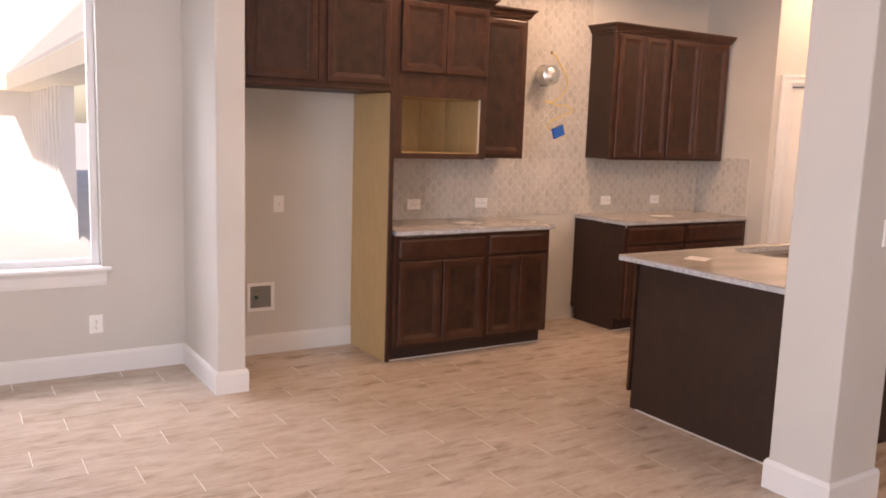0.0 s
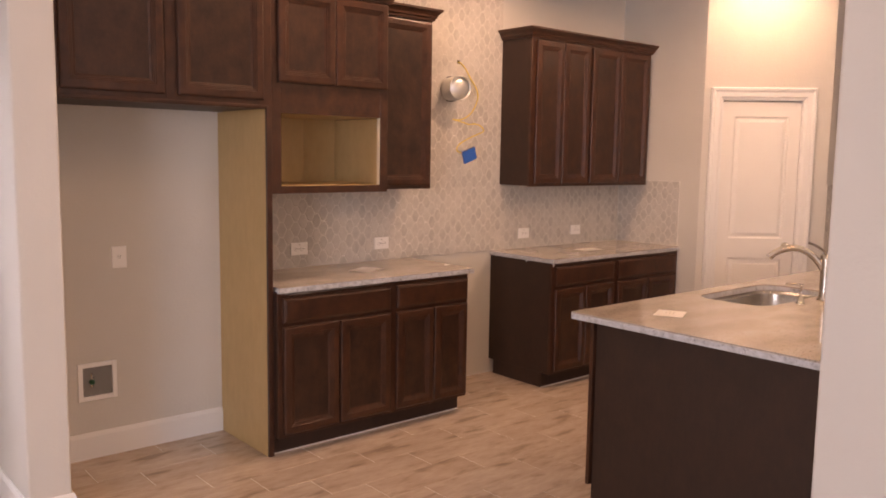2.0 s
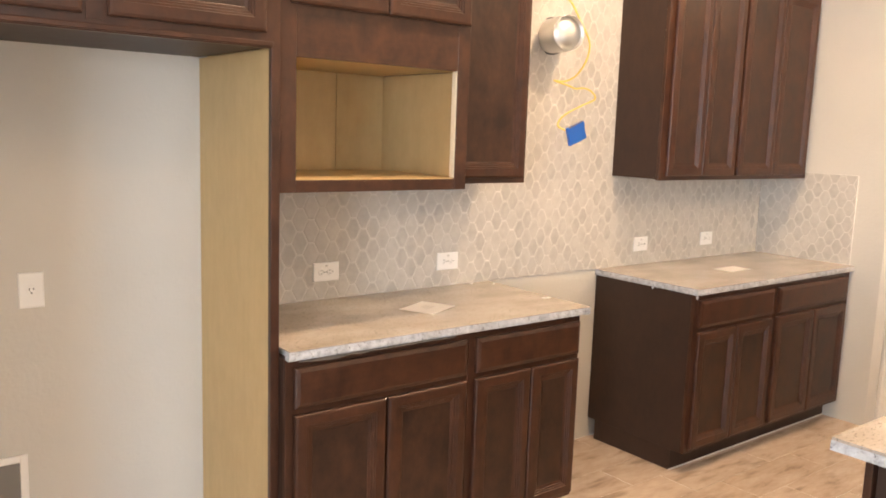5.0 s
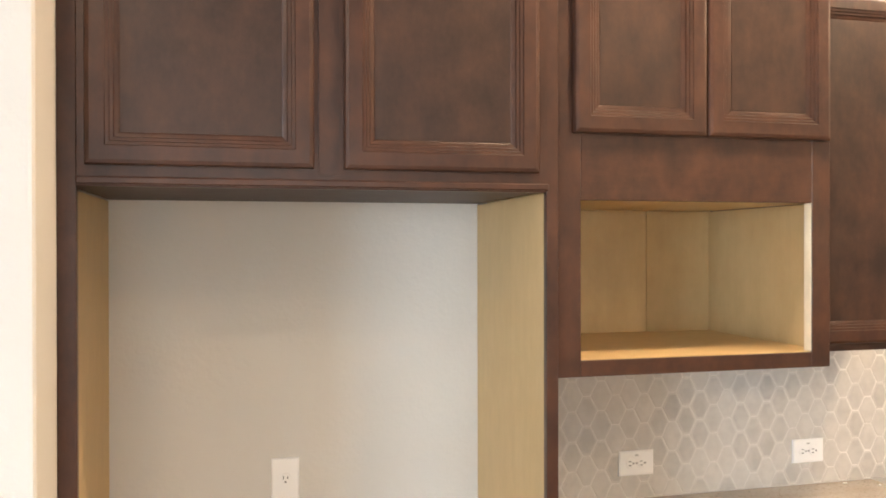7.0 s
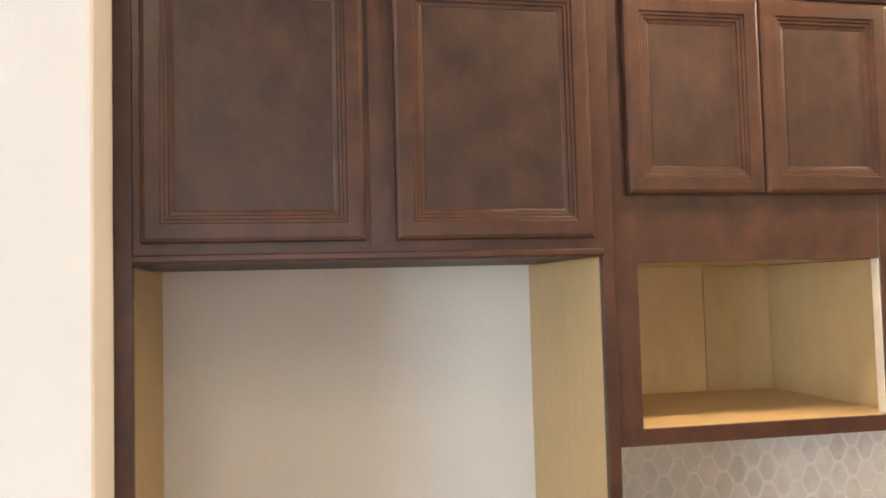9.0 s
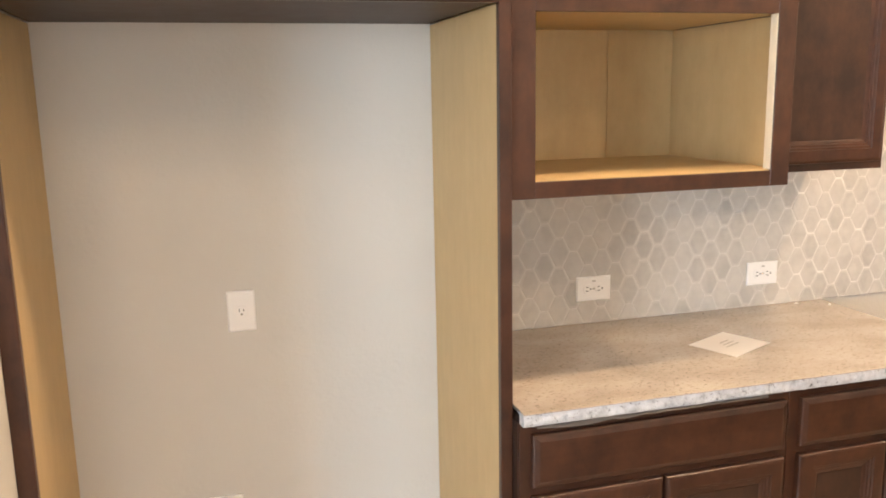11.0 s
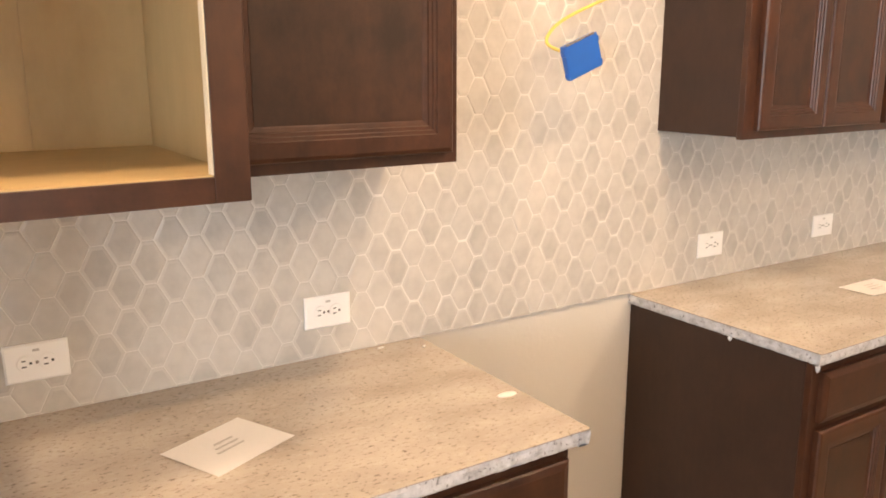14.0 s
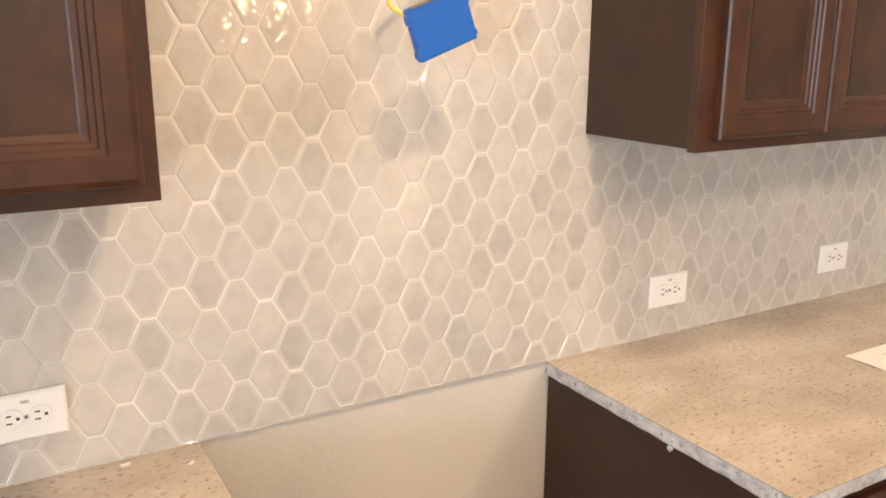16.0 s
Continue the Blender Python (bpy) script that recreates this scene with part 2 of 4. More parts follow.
def front(name, x, y, z, w, h, parent, profile=DOOR_PROFILE, mat=None, label="", m=None):
    """A cabinet door or drawer front; its lower left back corner at (x, y, z) under the matrix m."""
    bm = rings(bmesh.new(), w, h, profile, (m or Matrix()) @ Matrix.Translation((x, y, z)))
    leaf_ = part(name, bm, mat or WOOD, parent, label)
    if profile is DOOR_PROFILE:
        e, f = profile[-1]
        bm = slab(e + 0.0006, w - e - 0.0006, -f - 0.0011, -f + 0.003, e + 0.0006, h - e - 0.0006)
        bmesh.ops.transform(bm, matrix=(m or Matrix()) @ Matrix.Translation((x, y, z)), verts=bm.verts)
        part("panel", bm, VENEER, leaf_)
    return leaf_


def sweep(bm, path, profile, closed_ends=True):
    """Sweeps (outward, up) along a plan path of (x, y), mitred; outward is to the right of the way."""
    pts = [Vector((p[0], p[1])) for p in path]
    rows = []
    for i, p in enumerate(pts):
        d0 = (p - pts[i - 1]).normalized() if i else None
        d1 = (pts[i + 1] - p).normalized() if i + 1 < len(pts) else None
        n0 = Vector((d0.y, -d0.x)) if d0 else None
        n1 = Vector((d1.y, -d1.x)) if d1 else None
        if n0 is None or n1 is None:
            n = n0 or n1
        else:
            n = (n0 + n1) / (1 + n0.dot(n1))
        rows.append([bm.verts.new((p.x + n.x * o, p.y + n.y * o, u)) for o, u in profile])
    k = len(profile)
    for a, b in zip(rows, rows[1:]):
        for i in range(k):
            bm.faces.new((a[i], a[(i + 1) % k], b[(i + 1) % k], b[i]))
    bm.faces.new(rows[0])
    bm.faces.new(rows[-1])
    return bm


def crown_profile(z, h=0.062, d=0.050):
    k = h / 0.062
    return [(0.0, z), (0.012, z), (0.014, z + 0.012 * k), (0.022, z + 0.016 * k), (0.025, z + 0.028 * k), (0.038, z + 0.042 * k), (0.041, z + 0.047 * k), (d, z + 0.050 * k), (d, z + h), (0.0, z + h)]


def tube(name, pts, r, mat, parent, res=8):
    cu = bpy.data.curves.new(name, "CURVE")
    cu.dimensions, cu.bevel_depth, cu.bevel_resolution, cu.resolution_u = "3D", r, 3, res
    sp = cu.splines.new("NURBS")
    sp.points.add(len(pts) - 1)
    for p, c in zip(sp.points, pts):
        p.co = (*c, 1)
    sp.use_endpoint_u, sp.order_u = True, 4
    cu.use_fill_caps = True
    tmp = bpy.data.objects.new(name, cu)
    me = bpy.data.meshes.new_from_object(tmp)
    bpy.data.objects.remove(tmp)
    me.materials.clear()
    me.materials.append(mat)
    for f in me.polygons:
        f.use_smooth = True
    ob = new(name, me)
    ob.parent = parent
    return ob


def lathe(bm, outline, m, n=28):
    """Turns (radius, height) round z."""
    rows = [[bm.verts.new(m @ Vector((r * math.cos(a), r * math.sin(a), h))) for a in (2 * math.pi * i / n for i in range(n))] for r, h in outline]
    for a, b in zip(rows, rows[1:]):
        for i in range(n):
            bm.faces.new((a[i], a[(i + 1) % n], b[(i + 1) % n], b[i]))
    bm.faces.new(rows[0])
    bm.faces.new(rows[-1])
    return bm


# ---- structure ----
BACK = 5.40          # face of the kitchen's back wall
TOP = 3.05           # ceiling
RIGHT = 7.53
XW, YS = -2.2, -4.3  # living room walls


def structure(name, bm, mat, label, category="wall"):
    return tagged(part(name, bm, mat), label, category, kind="structure")


def wall_with_hole(axis, face, depth, a0, a1, holes, z1=TOP):
    """A wall along an axis with rectangular holes (a, b, z0, z1) right through it."""
    bm = bmesh.new()
    cuts = sorted({a0, a1, *[h[0] for h in holes], *[h[1] for h in holes]})
    for p, q in zip(cuts, cuts[1:]):
        hole = [h for h in holes if h[0] <= p and q <= h[1]]
        for lo, hi in ([(0, hole[0][2]), (hole[0][3], z1)] if hole else [(0, z1)]):
            lo_f, hi_f = sorted((face, face + depth))
            if axis == "x":
                box(bm, p, q, lo_f, hi_f, lo, hi)
            else:
                box(bm, lo_f, hi_f, p, q, lo, hi)
    return bm


WX0, WX1, WZ0, WZ1 = -0.75, 0.894, 0.68, 2.46
structure("wall_north", wall_with_hole("x", BACK, 0.16, XW - 0.16, RIGHT + 0.16, [(WX0, WX1, WZ0, WZ1)]), WALL, "greige painted drywall with orange-peel texture behind the cabinets")
structure("wall_west", wall_with_hole("y", XW, -0.16, YS, BACK, [(0.0, 1.5, 0.5, 2.44)]), WALL, "greige painted drywall with a wide window opening")
structure("wall_south", wall_with_hole("x", YS, -0.16, XW - 0.16, RIGHT + 0.16, [(0.0, 4.0, 0.5, 2.44)]), WALL, "greige painted drywall of the living room")
structure("wall_east", slab(RIGHT, RIGHT + 0.16, YS, BACK, 0, TOP), WALL, "greige painted drywall beside the far counter")
structure("ceiling", slab(XW - 0.16, RIGHT + 0.16, YS - 0.16, BACK + 0.16, TOP, TOP + 0.12), CEIL, "flat white painted ceiling", "ceiling")

# the wing wall beside the refrigerator recess
structure("wing_wall", slab(1.395, 1.566, 4.665, BACK, 0, TOP, bevel=0.012, seg=3), WALL, "greige drywall wing wall with rounded corner")
# the square column at the island's end
structure("column", slab(3.25, 3.60, 1.983, 2.285, 0, TOP, bevel=0.012, seg=3), WALL, "greige drywall column with rounded corners at the island", "column")
# the pantry: a short wall, a diagonal one with the door, another short one
PC = Vector((6.20, 4.62, 0))
PD = Vector((1, -1, 0)).normalized()
pm = Matrix.Translation(PC) @ Matrix.Rotation(radians(-45), 4, "Z")
PL = 0.948
structure("pantry_wall_west", slab(6.20, 6.32, 4.62, BACK, 0, TOP), WALL, "warm-lit greige drywall at the counter's end")
bm = bmesh.new()
D0, D1, DH = 0.140, 0.745, 2.066
box(bm, 0, D0, 0, 0.12, 0, TOP)
box(bm, D1, PL, 0, 0.12, 0, TOP)
box(bm, D0, D1, 0, 0.12, DH, TOP)
bmesh.ops.transform(bm, matrix=pm, verts=bm.verts)
structure("pantry_wall_diagonal", bm, WALL, "warm-lit diagonal greige drywall round the pantry door")
structure("pantry_wall_south", slab(PC.x + PL * PD.x, RIGHT, PC.y + PL * PD.y, PC.y + PL * PD.y + 0.12, 0, TOP), WALL, "greige drywall return beside the pantry door")
STUB_X, STUB_Y = PC.x + PL * PD.x, PC.y + PL * PD.y

# pantry door
door = thing("door_1", "white painted two-panel interior door, closed", "door", kind="structure")
door.matrix_world = pm
PANEL = [(0, 0), (0.010, -0.010), (0.020, -0.010), (0.040, -0.002), (0.046, -0.001)]


def leaf(bm, w, h, panels):
    """A door leaf in the xz plane with sunk panels (x0, x1, z0, z1)."""
    xs = sorted({0, w, *[p[0] for p in panels], *[p[1] for p in panels]})
    zs = sorted({0, h, *[p[2] for p in panels], *[p[3] for p in panels]})
    for xa, xb in zip(xs, xs[1:]):
        for za, zb in zip(zs, zs[1:]):
            if any(p[0] <= xa and xb <= p[1] and p[2] <= za and zb <= p[3] for p in panels):
                continue
            bm.faces.new([bm.verts.new((x, 0, z)) for x, z in ((xa, za), (xb, za), (xb, zb), (xa, zb))])
    for x0, x1, z0, z1 in panels:
        last = None
        for inset, fwd in PANEL:
            ring = [bm.verts.new((x, -fwd, z)) for x, z in ((x0 + inset, z0 + inset), (x1 - inset, z0 + inset), (x1 - inset, z1 - inset), (x0 + inset, z1 - inset))]
            if last:
                for i in range(4):
                    bm.faces.new((last[i], last[(i + 1) % 4], ring[(i + 1) % 4], ring[i]))
            last = ring
        bm.faces.new(last)
    bmesh.ops.remove_doubles(bm, verts=bm.verts, dist=1e-5)
    box(bm, 0, w, 0.012, 0.035, 0, h)
    return bm


bm = leaf(bmesh.new(), D1 - D0 - 0.026, 2.035, [(0.085, D1 - D0 - 0.112, 0.99, 1.925), (0.085, D1 - D0 - 0.112, 0.21, 0.835)])
bmesh.ops.translate(bm, verts=bm.verts, vec=(D0 + 0.013, 0.012, 0.012))
leaf_part = part("door_leaf", bm, DOORP, door)
bm = bmesh.new()
box(bm, D0, D0 + 0.010, 0.0, 0.118, 0, DH - 0.010)
box(bm, D1 - 0.010, D1, 0.0, 0.118, 0, DH - 0.010)
box(bm, D0, D1, 0.0, 0.118, DH - 0.010, DH)
part("door_frame", bm, TRIM, door)


def casing(bm, x0, x1, z1, w=0.088):
    """A mitred door casing round three sides."""
    prof = [(0, 0), (0, 0.011), (0.010, 0.013), (0.020, 0.019), (0.056, 0.019), (0.064, 0.027), (w - 0.006, 0.029), (w, 0.024), (w, 0)]
    stations = [((x0, 0), (-1, 0)), ((x0, z1), (-1, 1)), ((x1, z1), (1, 1)), ((x1, 0), (1, 0))]
    rows = [[bm.verts.new((px + dx * o, -y, pz + dz * o)) for o, y in prof] for (px, pz), (dx, dz) in stations]
    for a, b in zip(rows, rows[1:]):
        for i in range(len(prof)):
            j = (i + 1) % len(prof)
            bm.faces.new((a[i], a[j], b[j], b[i]))
    bm.faces.new(rows[0])
    bm.faces.new(rows[-1])
    return bm


part("door_casing", casing(bmesh.new(), D0, D1, DH), TRIM, door)
KX, KZ = D1 - 0.075, 0.945
knob = part("door_knob", lathe(bmesh.new(), [(0.030, 0), (0.031, 0.006), (0.012, 0.010), (0.011, 0.030), (0.020, 0.036), (0.027, 0.048), (0.025, 0.060), (0.012, 0.066)],
            Matrix.Translation((KX, 0.012, KZ)) @ Matrix.Rotation(radians(90), 4, "X")), STEEL, leaf_part, "satin nickel round knob", True)
part("strike_plate", slab(D1 - 0.014, D1 - 0.009, -0.004, 0.012, KZ - 0.03, KZ + 0.03), STEEL, door)


# skirting boards
def skirting(name, path, h=0.138, d=0.015):
    return structure(name, sweep(bmesh.new(), path, [(0, 0), (d, 0), (d, h - 0.02), (d - 0.005, h - 0.006), (d - 0.008, h), (0, h)]), TRIM, "white painted baseboard", "baseboard")


skirting("baseboard_north", [(XW, BACK), (1.395, BACK), (1.395, 4.665), (1.566, 4.665), (1.566, 4.80)])
skirting("baseboard_recess", [(1.579, BACK), (2.597, BACK)])
skirting("baseboard_column", [(3.44, 2.285), (3.25, 2.285), (3.25, 1.983), (3.60, 1.983), (3.60, 2.285)])
skirting("baseboard_west", [(XW, YS), (XW, BACK)])
skirting("baseboard_south", [(RIGHT, YS), (XW, YS)])
skirting("baseboard_east", [(RIGHT, 1.0), (RIGHT, YS)])

# window of the breakfast corner
win = thing("window_1", "white vinyl window with wooden stool and apron, bright daylight outside", "window", kind="structure")
bm = bmesh.new()
for a in ((WX0, WX0 + 0.045, WZ0, WZ1), (WX1 - 0.045, WX1, WZ0, WZ1), (WX0 + 0.045, WX1 - 0.045, WZ0, WZ0 + 0.045), (WX0 + 0.045, WX1 - 0.045, WZ1 - 0.045, WZ1), (0.02, 0.07, WZ0 + 0.045, WZ1 - 0.045)):
    box(bm, a[0], a[1], BACK + 0.075, BACK + 0.135, a[2], a[3], bevel=0.004)
part("window_frame", bm, VINYL, win)
for xa, xb in ((WX0 + 0.04, 0.025), (0.065, WX1 - 0.04)):
    pane = part("pane", slab(xa, xb, BACK + 0.102, BACK + 0.108, WZ0 + 0.04, WZ1 - 0.04), GLASS, win)
    pane.visible_shadow = False
bm = sweep(bmesh.new(), [(WX0 - 0.05, BACK), (WX1 + 0.05, BACK)], [(-0.08, WZ0 - 0.024), (0.045, WZ0 - 0.024), (0.052, WZ0 - 0.016), (0.052, WZ0 - 0.006), (0.045, WZ0 + 0.003), (-0.08, WZ0 + 0.003)])
part("window_sill", bm, TRIM, win)
part("apron", sweep(bmesh.new(), [(WX0 - 0.025, BACK), (WX1 + 0.025, BACK)], [(0, WZ0 - 0.114), (0.010, WZ0 - 0.114), (0.017, WZ0 - 0.09), (0.017, WZ0 - 0.045), (0.028, WZ0 - 0.024), (0, WZ0 - 0.024)]), TRIM, win)
for nm, (axis, face, a, b) in (("window_2", ("y", XW, 0.0, 1.5)), ("window_3", ("x", YS, 0.0, 4.0))):
    w = thing(nm, "white vinyl living room window", "window", kind="structure")
    bm = bmesh.new()
    n = 3
    for i in range(n + 1):
        c = a + (b - a) * i / n
        lo, hi = max(a, c - 0.03), min(b, c + 0.03)
        if axis == "y":
            box(bm, face - 0.13, face - 0.08, lo, hi, 0.5, 2.44)
        else:
            box(bm, lo, hi, face - 0.13, face - 0.08, 0.5, 2.44)
    part("window_frame", bm, VINYL, w)

# outdoors
tagged(part("ground", slab(-400, 400, -400, 400, -0.32, -0.22), CONCRETE), "pale concrete and dry ground outside", "ground", kind="structure")
SOF = 2.05
house = thing("neighbour_house", "house wings with grey board-and-batten siding under cream eaves", "house", (0, 0, 0))
part("wall", slab(-12.0, 1.6, 17.1, 17.3, -0.22, SOF), SIDING, house)
part("wall", slab(1.6, 1.8, 13.2, 17.1, -0.22, SOF), SIDING, house)
for i in range(30):
    part("batten", slab(-11.9 + i * 0.44, -11.84 + i * 0.44, 17.06, 17.1, -0.22, SOF), SIDING, house)
for i in range(8):
    part("batten", slab(1.56, 1.6, 13.3 + i * 0.48, 13.36 + i * 0.48, -0.22, SOF), SIDING, house)
part("soffit", slab(-12.4, 1.15, 16.5, 17.3, SOF, SOF + 0.22), SOFFIT, house)
part("soffit", slab(1.15, 1.8, 5.9, 17.3, SOF, SOF + 0.22), SOFFIT, house)
# added pale roof planes, so the view above the eaves is white, not sky
bm = bmesh.new()
for quad in (((-12.4, 16.5), (1.15, 16.5), (5.0, 23.0), (-12.4, 23.0)), ((1.15, 5.9), (5.0, 5.9), (5.0, 23.0), (1.15, 16.5))):
    lo = [bm.verts.new((x, y, SOF + 0.224 + (0.62 * (y - 16.5) if (x, y) in ((-12.4, 23.0), (5.0, 23.0)) else 4.03 if x == 5.0 else 0))) for x, y in quad]
    hi = [bm.verts.new(v.co + Vector((0, 0, 0.05))) for v in lo]
    bm.faces.new(lo), bm.faces.new(hi)
    for k in range(4):
        bm.faces.new((lo[k], lo[(k + 1) % 4], hi[(k + 1) % 4], hi[k]))
part("roof", bm, ROOFING, house, "pale sunlit roof added to whiten the view above the eaves")


# ---- cabinets ----
def carcass(parent, x0, x1, y0, y1, z0, z1, mat=None, name="body"):
    return part(name, slab(x0, x1, y0, y1, z0, z1, bevel=0.0015), mat or WOOD, parent)


def base_cabinet(label, x0, x1, doors, drawer, group):
    """A base unit against the back wall: doors is a list of (x0, x1), drawer a list too."""
    c = thing("base_cabinet", label, "cabinet", (x0, 0, 0), group)
    w, yb, yf = x1 - x0, BACK - 0.002, 4.79
    carcass(c, 0, w, yf + 0.018, yb, 0.105, 0.8815, PANELW)
    part("toe_kick", slab(0.001, w - 0.001, yf + 0.075, yb - 0.05, 0.002, 0.105), PANELW, c)
    part("floor_caulk", slab(0.001, w - 0.001, yf + 0.069, yf + 0.075, 0.0005, 0.006), GROUT, c, "thin pale caulk line at the floor")
    bm = bmesh.new()
    box(bm, 0, w, yf, yf + 0.018, 0.105, 0.8815, bevel=0.001)
    part("face_frame", bm, WOOD, c)
    for a, b in drawer:
        front("drawer_front", a - x0, yf - 0.0005, 0.722, b - a, 0.132, c, DRAWER_PROFILE, WOODH)
    for a, b in doors:
        front("door", a - x0, yf - 0.0005, 0.125, b - a, 0.575, c)
    return c


base_cabinet("espresso maple base cabinet with one wide drawer over two doors", 2.627, 3.362, [(2.655, 2.996), (3.006, 3.346)], [(2.655, 3.346)], "base cabinets")
base_cabinet("narrower espresso maple base cabinet, drawer over two doors", 3.3625, 3.946, [(3.392, 3.667), (3.675, 3.936)], [(3.392, 3.936)], "base cabinets")
base_cabinet("espresso maple base cabinet beside the empty range gap", 4.722, 5.410, [(4.752, 5.068), (5.076, 5.386)], [(4.752, 5.386)], "base cabinets")
base_cabinet("espresso maple base cabinet at the pantry wall", 5.4105, 6.196, [(5.436, 5.800), (5.808, 6.160)], [(5.436, 6.160)], "base cabinets")


def wall_cabinet(label, x0, x1, yf, z0, z1, doors, group="wall cabinets", dz=0.022):
    c = thing("wall_cabinet", label, "cabinet", (x0, 0, z0), group)
    w, h = x1 - x0, z1 - z0
    part("body", slab(0, w, yf + 0.018, BACK - 0.002, 0.006, h, bevel=0.001), PANELW, c)
    part("face_frame", slab(0, w, yf, yf + 0.018, 0, h, bevel=0.001), WOOD, c)
    for a, b in doors:
        front("door", a - x0, yf - 0.0005, dz, b - a, h - dz - 0.014, c)
    return c


UZ0, UZ1 = 1.393, 2.432
c = wall_cabinet("tall narrow espresso wall cabinet with a single door", 3.3685, 3.892, 5.10, UZ0, UZ1, [(3.395, 3.872)])
part("crown", sweep(bmesh.new(), [(3.3685, 5.10), (3.892, 5.10), (3.892, BACK - 0.002)], crown_profile(UZ1, 0.068)), WOODH, c).location = (-3.3685, 0, -UZ0)
c = wall_cabinet("wide espresso wall cabinet with crown moulding and four doors", 4.793, 6.170, 5.10, UZ0, UZ1, [(4.835, 5.118), (5.124, 5.408), (5.440, 5.780), (5.786, 6.135)])
part("crown", sweep(bmesh.new(), [(4.793, BACK - 0.002), (4.793, 5.10), (6.170, 5.10), (6.170, BACK - 0.002)], crown_profile(UZ1, 0.068)), WOODH, c).location = (-4.793, 0, -UZ0)

# refrigerator enclosure
fr = thing("refrigerator_enclosure", "espresso refrigerator surround with two doors over an empty recess", "cabinet", (1.566, 0, 0))
X = -1.566
FY, FZ0, FZ1 = 4.83, 1.820, 2.452
for a, b in ((1.5665, 1.603), (2.597, 2.626)):
    bm = slab(X + a, X + b, FY, FY + 0.019, 0.002, FZ1, bevel=0.0015)
    part("panel_edge", bm, WOOD, fr)
    outer = a < 2
    part("side_panel", slab(X + a + 0.001, X + (a + 0.011 if outer else b - 0.001), FY + 0.019, BACK - 0.002, 0.0002, FZ0), MAPLE, fr, "unstained maple veneer side panel")
part("body", slab(X + 1.579, X + 2.597, FY + 0.019, BACK - 0.002, FZ0 + 0.004, FZ1), PANELW, fr)
part("face_frame", slab(X + 1.603, X + 2.600, FY, FY + 0.019, FZ0 + 0.001, FZ1, bevel=0.001), WOODH, fr)
part("light_rail", slab(X + 1.603, X + 2.600, FY - 0.012, FY, FZ0 + 0.004, FZ0 + 0.020, bevel=0.003), WOODH, fr)
front("door", X + 1.620, FY - 0.0005, 1.863, 0.451, 0.573, fr)
front("door", X + 2.135, FY - 0.0005, 1.863, 0.440, 0.573, fr)
part("stile", slab(X + 2.082, X + 2.125, FY - 0.003, FY, 1.850, FZ1), WOOD, fr)
part("crown", sweep(bmesh.new(), [(X + 1.5665, FY), (X + 2.626, FY), (X + 2.626, BACK - 0.003)], crown_profile(FZ1, 0.047)), WOODH, fr)

# microwave cabinet
mw = thing("microwave_cabinet", "espresso wall cabinet with an empty maple-lined microwave niche", "cabinet", (2.6265, 0, 0))
X = -2.6265
MY, MX1 = 4.85, 3.367
OX0, OX1, OZ0, OZ1 = 2.690, 3.314, 1.431, 1.806
for a, b in ((2.6265, OX0), (OX1, MX1)):
    part("stile", slab(X + a, X + b, MY, MY + 0.019, UZ0, UZ1, bevel=0.001), WOOD, mw)
for a, b in ((UZ0, OZ0), (OZ1, UZ1)):
    part("rail", slab(X + OX0, X + OX1, MY, MY + 0.019, a, b, bevel=0.001), WOODH, mw)
part("niche_side", slab(X + 2.6265, X + 2.652, MY + 0.019, BACK - 0.012, UZ0, UZ1), MAPLE, mw, "maple veneer niche lining")
part("niche_side", slab(X + MX1 - 0.012, X + MX1 - 0.004, MY + 0.019, BACK - 0.012, OZ0, OZ1), MAPLE, mw)
part("outer_side", slab(X + MX1 - 0.004, X + MX1, MY + 0.019, BACK - 0.012, UZ0, UZ1), PANELW, mw)
part("niche_back", slab(X + 2.6265, X + MX1, BACK - 0.012, BACK - 0.002, UZ0, UZ1), MAPLE, mw)
part("niche_back_panel", slab(X + 3.14, X + 3.3545, BACK - 0.016, BACK - 0.012, OZ0, OZ1), MAPLE, mw)
part("shelf", slab(X + 2.652, X + MX1 - 0.012, MY + 0.006, BACK - 0.012, OZ0 - 0.018, OZ0 + 0.002), MAPLE, mw, "raw-edged maple shelf")
part("niche_top", slab(X + 2.652, X + MX1 - 0.012, MY + 0.019, BACK - 0.012, OZ1 + 0.002, OZ1 + 0.02), MAPLE, mw)
part("raw_edge", slab(X + OX1 + 0.0005, X + OX1 + 0.012, MY + 0.0195, MY + 0.03, OZ0, OZ1), PLY, mw, "unstained plywood edge strip")
part("raw_edge", slab(X + OX1 - 0.002, X + OX1 - 0.0002, MY + 0.002, MY + 0.0185, OZ0 + 0.003, OZ1), PLY, mw)
front("door", X + 2.668, MY - 0.0005, 1.962, 0.342, 0.462, mw)
front("door", X + 3.014, MY - 0.0005, 1.962, 0.342, 0.462, mw)
part("crown", sweep(bmesh.new(), [(X + 2.6265, MY), (X + MX1, MY), (X + MX1, 5.09)], crown_profile(UZ1)), WOODH, mw)


